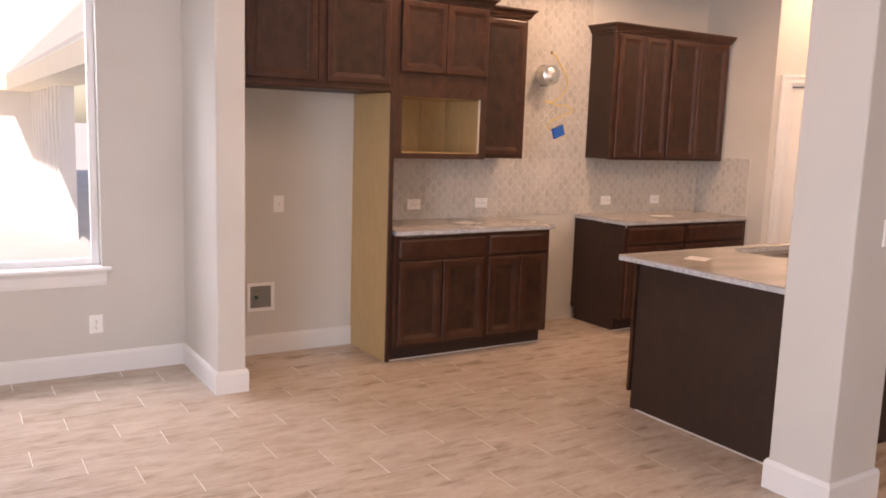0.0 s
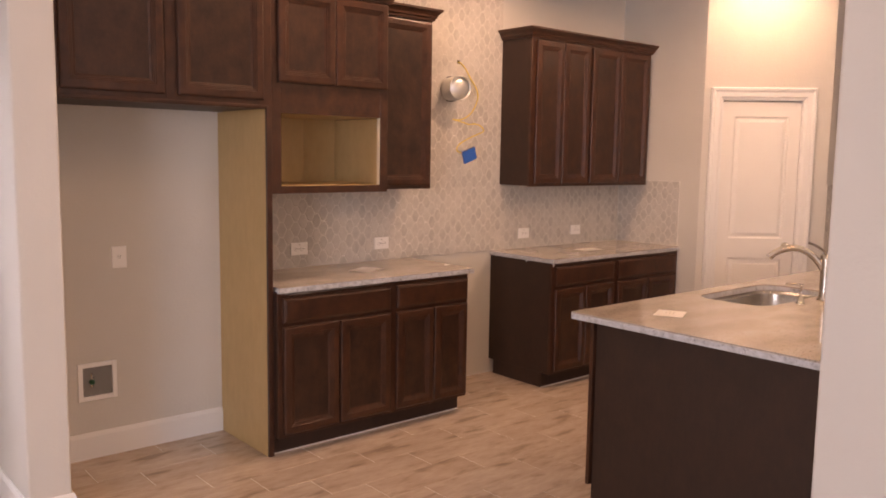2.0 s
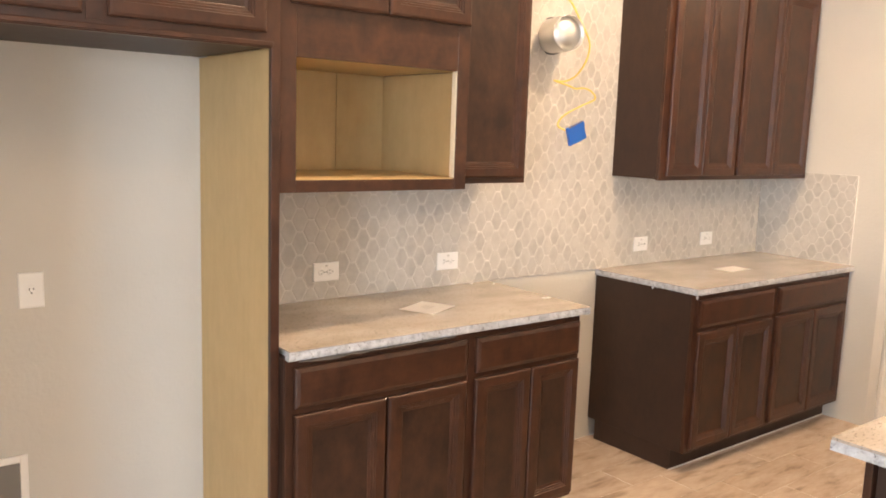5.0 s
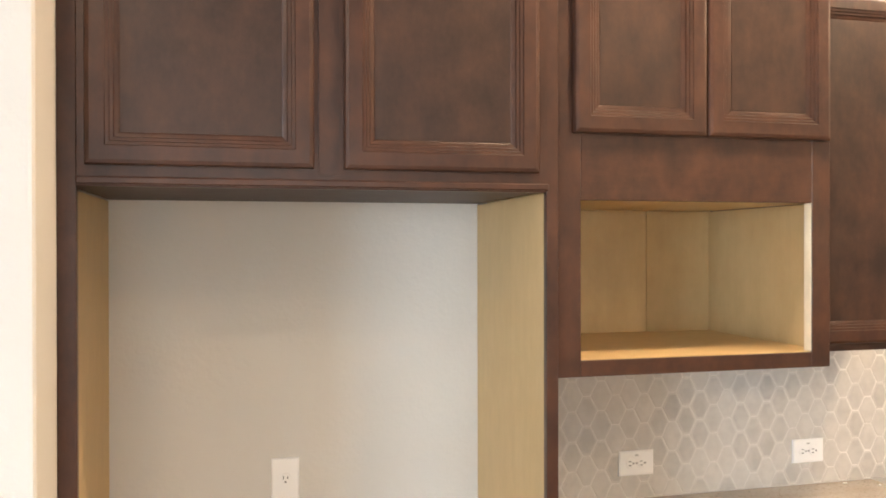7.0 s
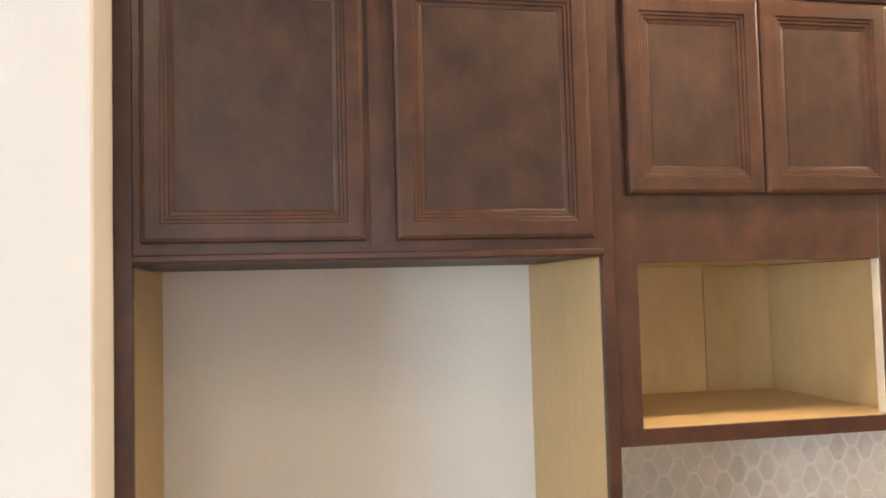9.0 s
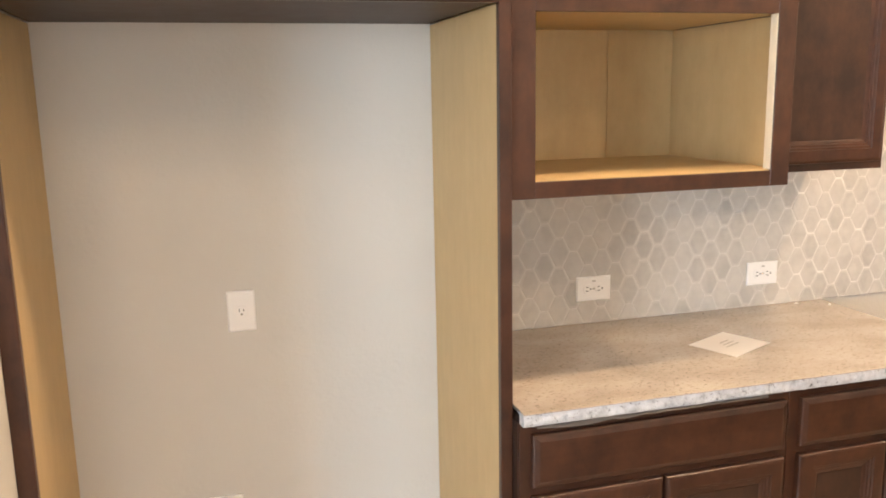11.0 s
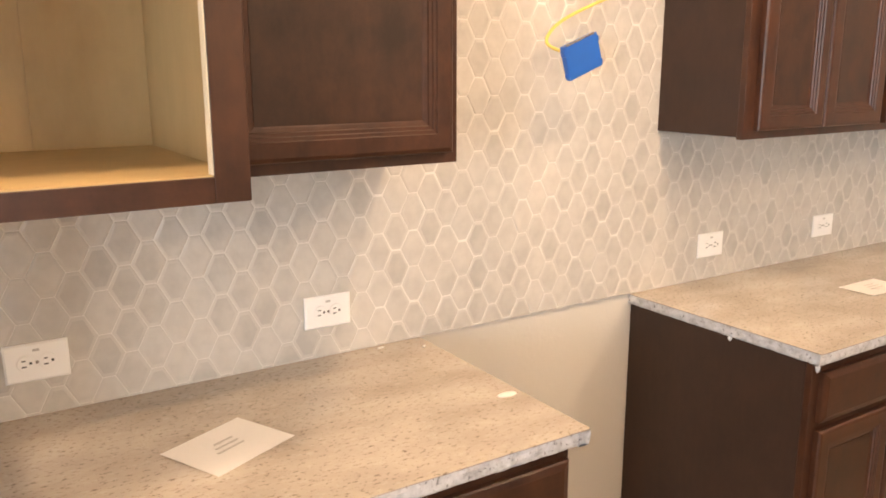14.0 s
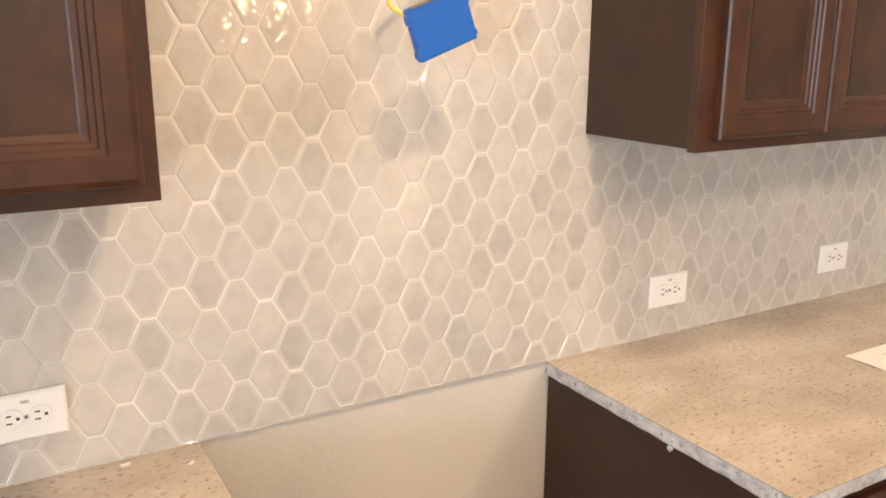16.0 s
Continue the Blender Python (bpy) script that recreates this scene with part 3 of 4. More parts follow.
# worktops
def chiselled(path, z0, z1, step=0.012, seed=0.0):
    """A rough hewn band along a plan path, solid inwards by 3 cm; outward is to the right of the way."""
    bm = bmesh.new()
    pts = []
    for (ax, ay), (bx_, by) in zip(path, path[1:]):
        d = Vector((bx_ - ax, by - ay))
        n = max(2, int(d.length / step))
        out = Vector((d.y, -d.x)).normalized()
        pts += [(Vector((ax, ay)) + d * (i / n), out) for i in range(n)]
    pts.append((Vector(path[-1]), out))
    rows = []
    for k, (p, out) in enumerate(pts):
        row = []
        for j, u in enumerate((0.0, 0.2, 0.45, 0.75, 1.0)):
            rough = noise.noise(Vector((p.x * 42 + seed, p.y * 42, u * 2.3))) * 0.0028 + noise.noise(Vector((p.x * 11, p.y * 11 + seed, u))) * 0.0018
            back = (0.0035, 0.0005, 0, 0.0002, 0.0016)[j]
            row.append(bm.verts.new((*(p + out * (rough - 0.002 - back)), z0 + (z1 - z0) * u)))
        rows.append(row)
    inner = [[bm.verts.new((*(p - out * 0.03), z)) for z in (z1, z0)] for p, out in pts]
    for k in range(len(rows) - 1):
        ring0, ring1 = rows[k] + inner[k], rows[k + 1] + inner[k + 1]
        for j in range(7):
            bm.faces.new((ring0[j], ring0[(j + 1) % 7], ring1[(j + 1) % 7], ring1[j]))
    bm.faces.new(rows[0] + inner[0])
    bm.faces.new(rows[-1] + inner[-1])
    return bm


def worktop(label, x0, x1, y0, y1, ends=(True, True)):
    w = thing("countertop", label, "countertop", (x0, y0, 0.882))
    lx, ly = x1 - x0, y1 - y0
    part("slab", slab(0.001, lx - 0.001, 0.001, ly, 0.0285, 0.032, bevel=0.0015, seg=2), GRANITE, w)
    path = ([(0, ly)] if ends[0] else []) + [(0, 0), (lx, 0)] + ([(lx, ly)] if ends[1] else [])
    part("raw_edge", chiselled(path, 0, 0.0282, seed=x0), EDGE, w, "unpolished pale chiselled edge")
    part("underside", slab(0.02, lx - 0.02, 0.02, ly, 0.0005, 0.028), EDGE, w)
    return w


worktop("speckled beige granite countertop with pale rough edge", 2.627, 3.976, 4.760, BACK - 0.001, (False, True))
worktop("speckled beige granite countertop beside the range gap", 4.712, 6.198, 4.764, BACK - 0.001, (True, False))


# island
IX0, IX1, IY0, IY1 = 3.376, 6.05, 2.318, 3.462
isl = thing("island", "dark flat-panelled kitchen island", "island", (IX0, IY0, 0))
part("end_panel", slab(0.094, 0.105, 0.02, 1.070, 0.002, 0.8815), PANELW, isl, "smooth dark brown end panel")
part("body", slab(0.105, 2.64, 0.02, 1.075, 0.105, 0.60), PANELW, isl)
part("body_side", slab(0.105, 2.64, 0.02, 0.40, 0.60, 0.8815), PANELW, isl)
part("face_frame", slab(0.078, 2.64, 1.075, 1.094, 0.105, 0.8815, bevel=0.001), WOOD, isl)
part("toe_kick", slab(0.105, 2.64, 0.03, 1.0, 0.002, 0.105), PANELW, isl)
part("floor_caulk", slab(0.085, 0.094, 0.02, 1.02, 0.001, 0.006), GROUT, isl, "thin white caulk line at the floor")
for i in range(4):
    front("door", 0.0, 0.0, 0.0, 0.56, 0.575, isl, m=Matrix.Translation((0.74 + i * 0.61, 1.0945, 0.125)) @ Matrix.Rotation(radians(180), 4, "Z"))
    front("drawer_front", 0.0, 0.0, 0.0, 0.56, 0.132, isl, DRAWER_PROFILE, WOODH, m=Matrix.Translation((0.74 + i * 0.61, 1.0945, 0.722)) @ Matrix.Rotation(radians(180), 4, "Z"))

SX0, SX1, SY0, SY1 = 4.20, 4.93, 2.985, 3.372


def rounded(x0, x1, y0, y1, r, n=6):
    out = []
    for cx, cy, a0 in ((x1 - r, y1 - r, 0), (x0 + r, y1 - r, 90), (x0 + r, y0 + r, 180), (x1 - r, y0 + r, 270)):
        out += [(cx + r * math.cos(radians(a0 + 90 * i / n)), cy + r * math.sin(radians(a0 + 90 * i / n))) for i in range(n + 1)]
    return out


def slab_with_cutout(outer, inner, z0, z1):
    """A flat slab with one rounded hole: a fan of quads between the hole and points on the rim."""
    x0, x1, y0, y1 = outer
    cx, cy = sum(p[0] for p in inner) / len(inner), sum(p[1] for p in inner) / len(inner)

    def rim(p):
        dx, dy = p[0] - cx, p[1] - cy
        k = min(((x1 if dx > 0 else x0) - cx) / dx if abs(dx) > 1e-6 else 1e9, ((y1 if dy > 0 else y0) - cy) / dy if abs(dy) > 1e-6 else 1e9)
        return (cx + dx * k, cy + dy * k)
    rows = []
    pts = list(inner)
    for corner in ((x0, y0), (x1, y0), (x1, y1), (x0, y1)):
        a = math.atan2(corner[1] - cy, corner[0] - cx)
        best = min(range(len(pts)), key=lambda i: abs(math.remainder(math.atan2(rim(pts[i])[1] - cy, rim(pts[i])[0] - cx) - a, 2 * math.pi)))
        rows.append((best, corner))
    rims = [rim(p) for p in pts]
    for i, corner in rows:
        rims[i] = corner
    bm = bmesh.new()
    n = len(pts)
    top = [[bm.verts.new((*p, z1)) for p in pts], [bm.verts.new((*p, z1)) for p in rims]]
    low = [[bm.verts.new((*p, z0)) for p in pts], [bm.verts.new((*p, z0)) for p in rims]]
    for i in range(n):
        j = (i + 1) % n
        bm.faces.new((top[0][i], top[1][i], top[1][j], top[0][j]))
        bm.faces.new((low[0][i], low[0][j], low[1][j], low[1][i]))
        bm.faces.new((top[0][i], top[0][j], low[0][j], low[0][i]))
        bm.faces.new((top[1][i], low[1][i], low[1][j], top[1][j]))
    return bm


top = thing("countertop", "speckled beige granite island countertop with a sink cut-out", "countertop", (0, 0, 0))
hole = rounded(SX0, SX1, SY0, SY1, 0.11)
part("slab", slab_with_cutout((IX0 + 0.0015, IX1, IY0, IY1 - 0.0015), hole, 0.9065, 0.914), GRANITE, top)
part("raw_edge", slab_with_cutout((IX0, IX1, IY0, IY1), hole, 0.882, 0.906), EDGE, top, "unpolished pale edge")
# the sink hangs below the cut-out
sink = thing("sink", "brushed stainless undermount kitchen sink", "sink", (0, 0, 0))
bm = bmesh.new()
rows = []
for off, z, r in ((-0.012, 0.8815, 0.12), (0.0, 0.8815, 0.11), (0.004, 0.86, 0.11), (0.012, 0.70, 0.10), (0.04, 0.672, 0.08)):
    rows.append([bm.verts.new((*p, z)) for p in rounded(SX0 + off, SX1 - off, SY0 + off, SY1 - off, r)])
for a, b in zip(rows, rows[1:]):
    for i in range(len(a)):
        bm.faces.new((a[i], a[(i + 1) % len(a)], b[(i + 1) % len(a)], b[i]))
bm.faces.new(rows[-1])
part("bowl", bm, STEEL, sink, "", True)
part("drain", lathe(bmesh.new(), [(0.045, 0.673), (0.045, 0.676), (0.030, 0.677), (0.028, 0.674)], Matrix.Translation((4.56, 3.18, 0))), STEEL, sink, "", True)

fa = thing("faucet", "brushed nickel pull-out kitchen faucet with lever", "faucet", (4.63, 2.905, 0.914))
part("body", lathe(bmesh.new(), [(0.034, 0), (0.034, 0.006), (0.027, 0.012), (0.024, 0.06), (0.025, 0.16), (0.028, 0.20), (0.027, 0.225), (0.014, 0.235)], Matrix()), STEEL, fa, "", True)
tube("spout", [(0, 0, 0.13), (-0.02, 0.03, 0.205), (-0.06, 0.085, 0.255), (-0.10, 0.135, 0.262), (-0.14, 0.19, 0.24), (-0.16, 0.215, 0.205)], 0.0165, STEEL, fa)
tube("lever", [(0, 0, 0.225), (-0.012, 0.0, 0.25), (-0.05, 0.02, 0.275), (-0.10, 0.045, 0.29)], 0.006, STEEL, fa)
so = thing("soap_dispenser", "small brushed nickel soap dispenser on the island", "dispenser", (4.43, 2.925, 0.914))
part("base", lathe(bmesh.new(), [(0.023, 0), (0.023, 0.005), (0.016, 0.010), (0.013, 0.035), (0.007, 0.040), (0.006, 0.085), (0.009, 0.09), (0.009, 0.10)], Matrix()), STEEL, so, "", True)
tube("nozzle", [(0, 0, 0.095), (-0.01, 0.015, 0.10), (-0.03, 0.045, 0.10), (-0.04, 0.06, 0.092)], 0.005, STEEL, so)

# far counter on the east wall
def east_front(name, y, z, w, h, parent, x, profile=DOOR_PROFILE, mat=None):
    return front(name, 0, 0, 0, w, h, parent, profile, mat, m=Matrix.Translation((x, y + w, z)) @ Matrix.Rotation(radians(-90), 4, "Z"))


EY1, EY0 = STUB_Y - 0.002, 1.2
eb = thing("base_cabinet", "espresso base cabinet run along the east wall", "cabinet", (0, 0, 0), "base cabinets")
part("body", slab(6.935, RIGHT - 0.002, EY0, EY1, 0.105, 0.8815), PANELW, eb)
part("face_frame", slab(6.917, 6.935, EY0, EY1, 0.105, 0.8815), WOOD, eb)
part("toe_kick", slab(6.99, RIGHT - 0.05, EY0, EY1, 0.002, 0.105), PANELW, eb)
for i in range(5):
    east_front("drawer_front", EY1 - 0.50 - i * 0.54, 0.722, 0.48, 0.132, eb, 6.9165, DRAWER_PROFILE, WOODH)
    east_front("door", EY1 - 0.50 - i * 0.54, 0.125, 0.48, 0.575, eb, 6.9165)
worktop("speckled granite countertop on the east wall", 6.88, RIGHT - 0.001, EY0 - 0.02, STUB_Y - 0.001, (True, False))
eu = thing("wall_cabinet", "espresso wall cabinet with crown on the east wall", "cabinet", (0, 0, 0), "wall cabinets")
UY1 = STUB_Y - 0.004
part("body", slab(7.238, RIGHT - 0.002, 2.3, UY1, UZ0 + 0.006, UZ1), PANELW, eu)
part("face_frame", slab(7.22, 7.238, 2.3, UY1, UZ0, UZ1), WOOD, eu)
for i in range(3):
    east_front("door", UY1 - 0.49 - i * 0.52, UZ0 + 0.022, 0.455, UZ1 - UZ0 - 0.036, eu, 7.2195)
part("crown", sweep(bmesh.new(), [(7.22, UY1), (7.22, 2.3)], crown_profile(UZ1, 0.068)), WOODH, eu)


# ---- wall plates ----
def outlet(label, m, tall, kind="duplex", w=0.116, h=0.077, name="outlet"):
    """A cover plate in the xz plane facing -y; tall ones stand upright."""
    o = thing(name, label, "outlet" if name == "outlet" else "switch", group="wall plates")
    o.matrix_world = m
    a, b = (h, w) if tall else (w, h)
    part("cover_plate", rings(bmesh.new(), a, b, [(0, 0), (0, 0.003), (0.004, 0.006)], Matrix.Translation((-a / 2, 0, -b / 2))), PLATE, o)
    spots = [(-0.0195, 0), (0.0195, 0)] if kind == "duplex" else [(0, 0)]
    for u, v in spots:
        cx, cz = (v, u) if tall else (u, v)
        if kind == "rocker":
            part("toggle", slab(cx - 0.006, cx + 0.006, -0.016, -0.005, cz - 0.011, cz + 0.011, bevel=0.002), PLATE, o)
            continue
        rec = part("receptacle", lathe(bmesh.new(), [(0.0165, 0), (0.0165, 0.0075), (0.0155, 0.0085)], Matrix.Translation((cx, 0, cz)) @ Matrix.Rotation(radians(90), 4, "X"), 20), PLATE, o)
        bm = bmesh.new()
        for du, dv, su, sv in ((-0.006, 0.004, 0.0012, 0.0042), (0.006, 0.004, 0.0012, 0.0036)):
            if tall:
                box(bm, cx + du - su, cx + du + su, -0.0089, -0.0083, cz + dv - sv, cz + dv + sv)
            else:
                box(bm, cx - dv - sv, cx - dv + sv, -0.0089, -0.0083, cz + du - su, cz + du + su)
        gx, gz = (cx, cz - 0.008) if tall else (cx + 0.008, cz)
        box(bm, gx - 0.0024, gx + 0.0024, -0.0089, -0.0083, gz - 0.0024, gz + 0.0024)
        part("slots", bm, SLOT, rec)
    if kind == "duplex":
        part("screw", lathe(bmesh.new(), [(0.0032, 0.005), (0.0032, 0.0068), (0.002, 0.0072)], Matrix.Rotation(radians(90), 4, "X"), 12), STEEL, o, "small bright screw head")
        if not tall:
            part("sticker", slab(-0.006, 0.006, -0.0064, -0.0058, 0.022, 0.027), INK, o, "tiny grey print on the plate")
    return o


TILE_Y = BACK - 0.010
for x in (3.105, 3.720, 5.053, 5.652):
    outlet("white horizontal duplex outlet on glazed tile", Matrix.Translation((x, TILE_Y - 0.001, 1.027)), False)
outlet("white single round outlet in the refrigerator recess", Matrix.Translation((2.038, BACK - 0.0005, 1.05)), True, "single")
outlet("white upright duplex outlet under the window wall", Matrix.Translation((0.850, BACK - 0.0005, 0.318)), True)
outlet("white toggle switch plate on the column", Matrix.Translation((3.49, 1.9825, 1.215)), True, "rocker", name="light_switch")
outlet("white toggle switch plate on the tiled return", Matrix.Translation((7.03, STUB_Y - 0.0105, 1.05)), True, "rocker", name="light_switch")
outlet("white horizontal duplex outlet on the east tiles", Matrix.Translation((RIGHT - 0.011, 3.57, 1.03)) @ Matrix.Rotation(radians(-90), 4, "Z"), False)

# ice-maker water box in the recess
wb = thing("water_box", "white recessed ice-maker water box with open cavity", "utility box", (1.910, BACK, 0.408))
bm = bmesh.new()
for a in ((-0.098, -0.074, -0.100, 0.100), (0.074, 0.098, -0.100, 0.100), (-0.074, 0.074, 0.076, 0.100), (-0.074, 0.074, -0.100, -0.076)):
    box(bm, a[0], a[1], -0.010, -0.0005, a[2], a[3], bevel=0.002)
part("frame", bm, PLATE, wb)
# flat panel; its grey is the painted shade of the recess
part("cavity", slab(-0.074, 0.074, -0.003, -0.0006, -0.076, 0.076), BOXSHADE, wb, "flat grey panel, the cavity's shade put into its colour")
part("valve", lathe(bmesh.new(), [(0.014, 0), (0.014, 0.012), (0.008, 0.014), (0.008, 0.03)], Matrix.Translation((-0.03, -0.004, 0.0)) @ Matrix.Rotation(radians(90), 4, "X")), GREEN, wb, "green valve handle", True)
part("pipe_stub", slab(-0.036, -0.024, -0.014, -0.004, -0.03, 0.045, bevel=0.003), STEEL, wb)

# hood duct sleeve with its loose cable and box
du = thing("hood_duct", "round galvanised duct stub sticking out of the tile", "duct", (4.297, TILE_Y, 2.057))
dm = Matrix.Rotation(radians(90), 4, "X") @ Matrix.Rotation(radians(-14), 4, "Y")
part("sleeve", lathe(bmesh.new(), [(0.083, 0), (0.083, 0.004), (0.080, 0.006), (0.080, 0.150), (0.082, 0.154), (0.078, 0.154), (0.077, 0.02), (0.02, 0.02)], dm, 40), GALV, du, "", True)
part("base_ring", lathe(bmesh.new(), [(0.079, 0.0005), (0.086, 0.0005), (0.086, 0.006), (0.084, 0.007)], dm, 40), SLOT, du, "dark ring round the sleeve at the tile", True)
part("damper", lathe(bmesh.new(), [(0.076, 0.125), (0.074, 0.135), (0.03, 0.146), (0.002, 0.148)], dm, 40), GALV, du, "crinkled metal damper flap", True)
cb_ = thing("cable", "loose yellow cable hanging from a hole in the tile", "cable", (4.368, TILE_Y, 2.245))
WIRE = [(4.368, 0, 2.245), (4.372, 0.03, 2.235), (4.4, 0.04, 2.2), (4.453, 0.045, 2.118), (4.519, 0.045, 2.057), (4.513, 0.045, 1.984), (4.477, 0.045, 1.923), (4.422, 0.045, 1.87), (4.345, 0.045, 1.843),
        (4.26, 0.045, 1.855), (4.325, 0.045, 1.842), (4.385, 0.045, 1.834), (4.433, 0.045, 1.816), (4.493, 0.045, 1.833), (4.564, 0.045, 1.809), (4.584, 0.045, 1.777), (4.547, 0.045, 1.766), (4.461, 0.045, 1.735), (4.37, 0.045, 1.699), (4.327, 0.045, 1.666), (4.31, 0.045, 1.628), (4.372, 0.1, 1.614)]
tube("wire", [(x - 4.368, -d, z - 2.245) for x, d, z in WIRE], 0.0045, YELLOW, cb_)
part("hole", slab(-0.012, 0.012, -0.0006, 0.004, -0.012, 0.012), SLOT, cb_)
bx = thing("junction_box", "blue plastic electrical box hanging on a yellow cable", "electrical box", (4.386, 5.285, 1.609))
bx.rotation_euler = (radians(4), radians(-21), radians(0))
part("shell", slab(-0.057, 0.057, -0.012, 0.006, -0.044, 0.044, bevel=0.004, seg=2), BLUE, bx)
for sx in (-1, 1):
    for za, zb in ((0.018, 0.034), (-0.038, -0.026)):
        part("ear", slab(sx * 0.054 - 0.006, sx * 0.054 + 0.006, -0.012, 0.004, za, zb, bevel=0.002), BLUE, bx)
part("nail", slab(-0.05, 0.045, -0.014, -0.010, 0.043, 0.047), STEEL, bx)


# papers lying on the stone
def paper(label, x, y, w, h, turn):
    p = thing("paper_sheet", label, "paper", (x, y, 0.9144), "paper notes")
    p.rotation_euler = (0, 0, radians(turn))
    bm = bmesh.new()
    n = 6
    vs = [[bm.verts.new((-w / 2 + w * i / n, -h / 2 + h * j / n, 0.0012 + 0.002 * noise.noise(Vector((x + i * 0.4, j * 0.4, y))) ** 2)) for j in range(n + 1)] for i in range(n + 1)]
    for i in range(n):
        for j in range(n):
            bm.faces.new((vs[i][j], vs[i + 1][j], vs[i + 1][j + 1], vs[i][j + 1]))
    part("sheet", bm, PAPER, p)
    bm = bmesh.new()
    for k in range(3):
        box(bm, -w * 0.22 + 0.01 * k, w * 0.12, -0.002 + 0.016 * (k - 1), 0.003 + 0.016 * (k - 1), 0.0045, 0.0049)
    part("print", bm, INK, p, "faint grey printed lines")
    return p


paper("white paper note lying on granite", 3.372, 5.060, 0.185, 0.150, 25)
paper("white paper note lying on granite", 5.400, 5.038, 0.195, 0.115, 0)
paper("small white paper note on the island", 3.695, 3.16, 0.155, 0.125, 25)
st = thing("plaster_blob", "small dried plaster smear on granite", "smear", (3.937, 4.976, 0.9142))
part("smear", lathe(bmesh.new(), [(0.022, 0), (0.020, 0.0015), (0.008, 0.0025)], Matrix.Diagonal((1.1, 0.6, 1, 1))), GROUT, st, "", True)

for cx_, cy_, cr in ((3.851, 5.372, 0.008), (3.945, 5.324, 0.007)):
    chip = thing("grout_chip", "small white chip of grout lying on granite", "chip", (cx_, cy_, 0.9142), "grout chips on the granite")
    bm = slab(-cr, cr, -cr * 0.45, cr * 0.5, 0, 0.003, bevel=0.0012)
    bmesh.ops.rotate(bm, verts=bm.verts, matrix=Matrix.Rotation(cx_ * 40, 3, "Z"))
    part("chip", bm, PAPER, chip)
for dx_, dy_, dl in ((4.720, 4.776, 0.020), (4.718, 5.03, 0.012)):
    drip = thing("caulk_drip", "hardened drop of pale adhesive under the granite edge", "drip", (dx_, dy_, 0.882), "adhesive drips")
    part("drop", lathe(bmesh.new(), [(0.004, 0.0), (0.0065, -dl * 0.3), (0.005, -dl * 0.7), (0.001, -dl)], Matrix(), 10), EDGE, drip, "", True)

fi = thing("protective_film", "torn strip of grey plastic film hanging under the granite edge", "film", (2.66, 4.766, 0.882))
bm = bmesh.new()
lo, hi = [], []
for k in range(27):
    u = k / 26 * 0.62
    d = 0.005 + 0.016 * abs(noise.noise(Vector((u * 9, 0.3, 0.7)))) * (1 - u / 0.8)
    hi.append(bm.verts.new((u, 0.003, -0.0003)))
    lo.append(bm.verts.new((u, -0.004 + 0.006 * noise.noise(Vector((u * 14, 2, 1))), -d)))
for k in range(26):
    bm.faces.new((hi[k], hi[k + 1], lo[k + 1], lo[k]))
part("strip", bm, PLASTICFILM, fi, "", True)

# pendants over the island
def pendant(x, y):
    p = thing("pendant_lamp", "small opal glass bell pendant lamp, lit, on a nickel stem", "lamp", (x, y, 0), "pendants over the island")
    part("shade", lathe(bmesh.new(), [(0.020, 1.826), (0.032, 1.818), (0.044, 1.79), (0.053, 1.745), (0.057, 1.70), (0.053, 1.668), (0.050, 1.668), (0.053, 1.70), (0.049, 1.745), (0.040, 1.79), (0.027, 1.815)], Matrix()), LIT, p, "glowing opal glass shade", True)
    part("socket", lathe(bmesh.new(), [(0.021, 1.824), (0.023, 1.838), (0.017, 1.856), (0.015, 1.875), (0.007, 1.884)], Matrix()), STEEL, p, "", True)
    part("stem", lathe(bmesh.new(), [(0.005, 1.88), (0.005, TOP - 0.02)], Matrix(), 12), STEEL, p, "", True)
    part("canopy", lathe(bmesh.new(), [(0.02, TOP - 0.03), (0.06, TOP - 0.016), (0.062, TOP - 0.0005)], Matrix()), STEEL, p, "", True)


pendant(4.06, 2.535)
pendant(5.02, 2.535)
for cx, cy in CANS:
    c = thing("recessed_light", "white recessed ceiling downlight, lit", "lamp", (cx, cy, TOP), "recessed lights")
    part("trim_ring", lathe(bmesh.new(), [(0.085, -0.0005), (0.085, -0.006), (0.07, -0.008), (0.062, -0.0006)], Matrix()), TRIM, c, "", True)
    part("lens", lathe(bmesh.new(), [(0.060, -0.0006), (0.058, -0.003), (0.01, -0.0035)], Matrix()), CANLIT, c)


# ---- tiles of the splashback ----
HP, VP, FLAT = 0.0483, 0.0913, 0.024   # column pitch, tile height, length of the flat top edge


def clip(poly, x0, x1, z0, z1):
    for ax, lim, keep in ((0, x0, 1), (0, x1, -1), (1, z0, 1), (1, z1, -1)):
        out = []
        for i, p in enumerate(poly):
            q = poly[(i + 1) % len(poly)]
            a, b = keep * (p[ax] - lim), keep * (q[ax] - lim)
            if a >= 0:
                out.append(p)
            if a * b < 0:
                k = a / (a - b)
                out.append((p[0] + (q[0] - p[0]) * k, p[1] + (q[1] - p[1]) * k))
        poly = out
        if len(poly) < 3:
            return []
    return poly


def area(poly):
    return 0.5 * abs(sum(p[0] * q[1] - q[0] * p[1] for p, q in zip(poly, poly[1:] + poly[:1])))


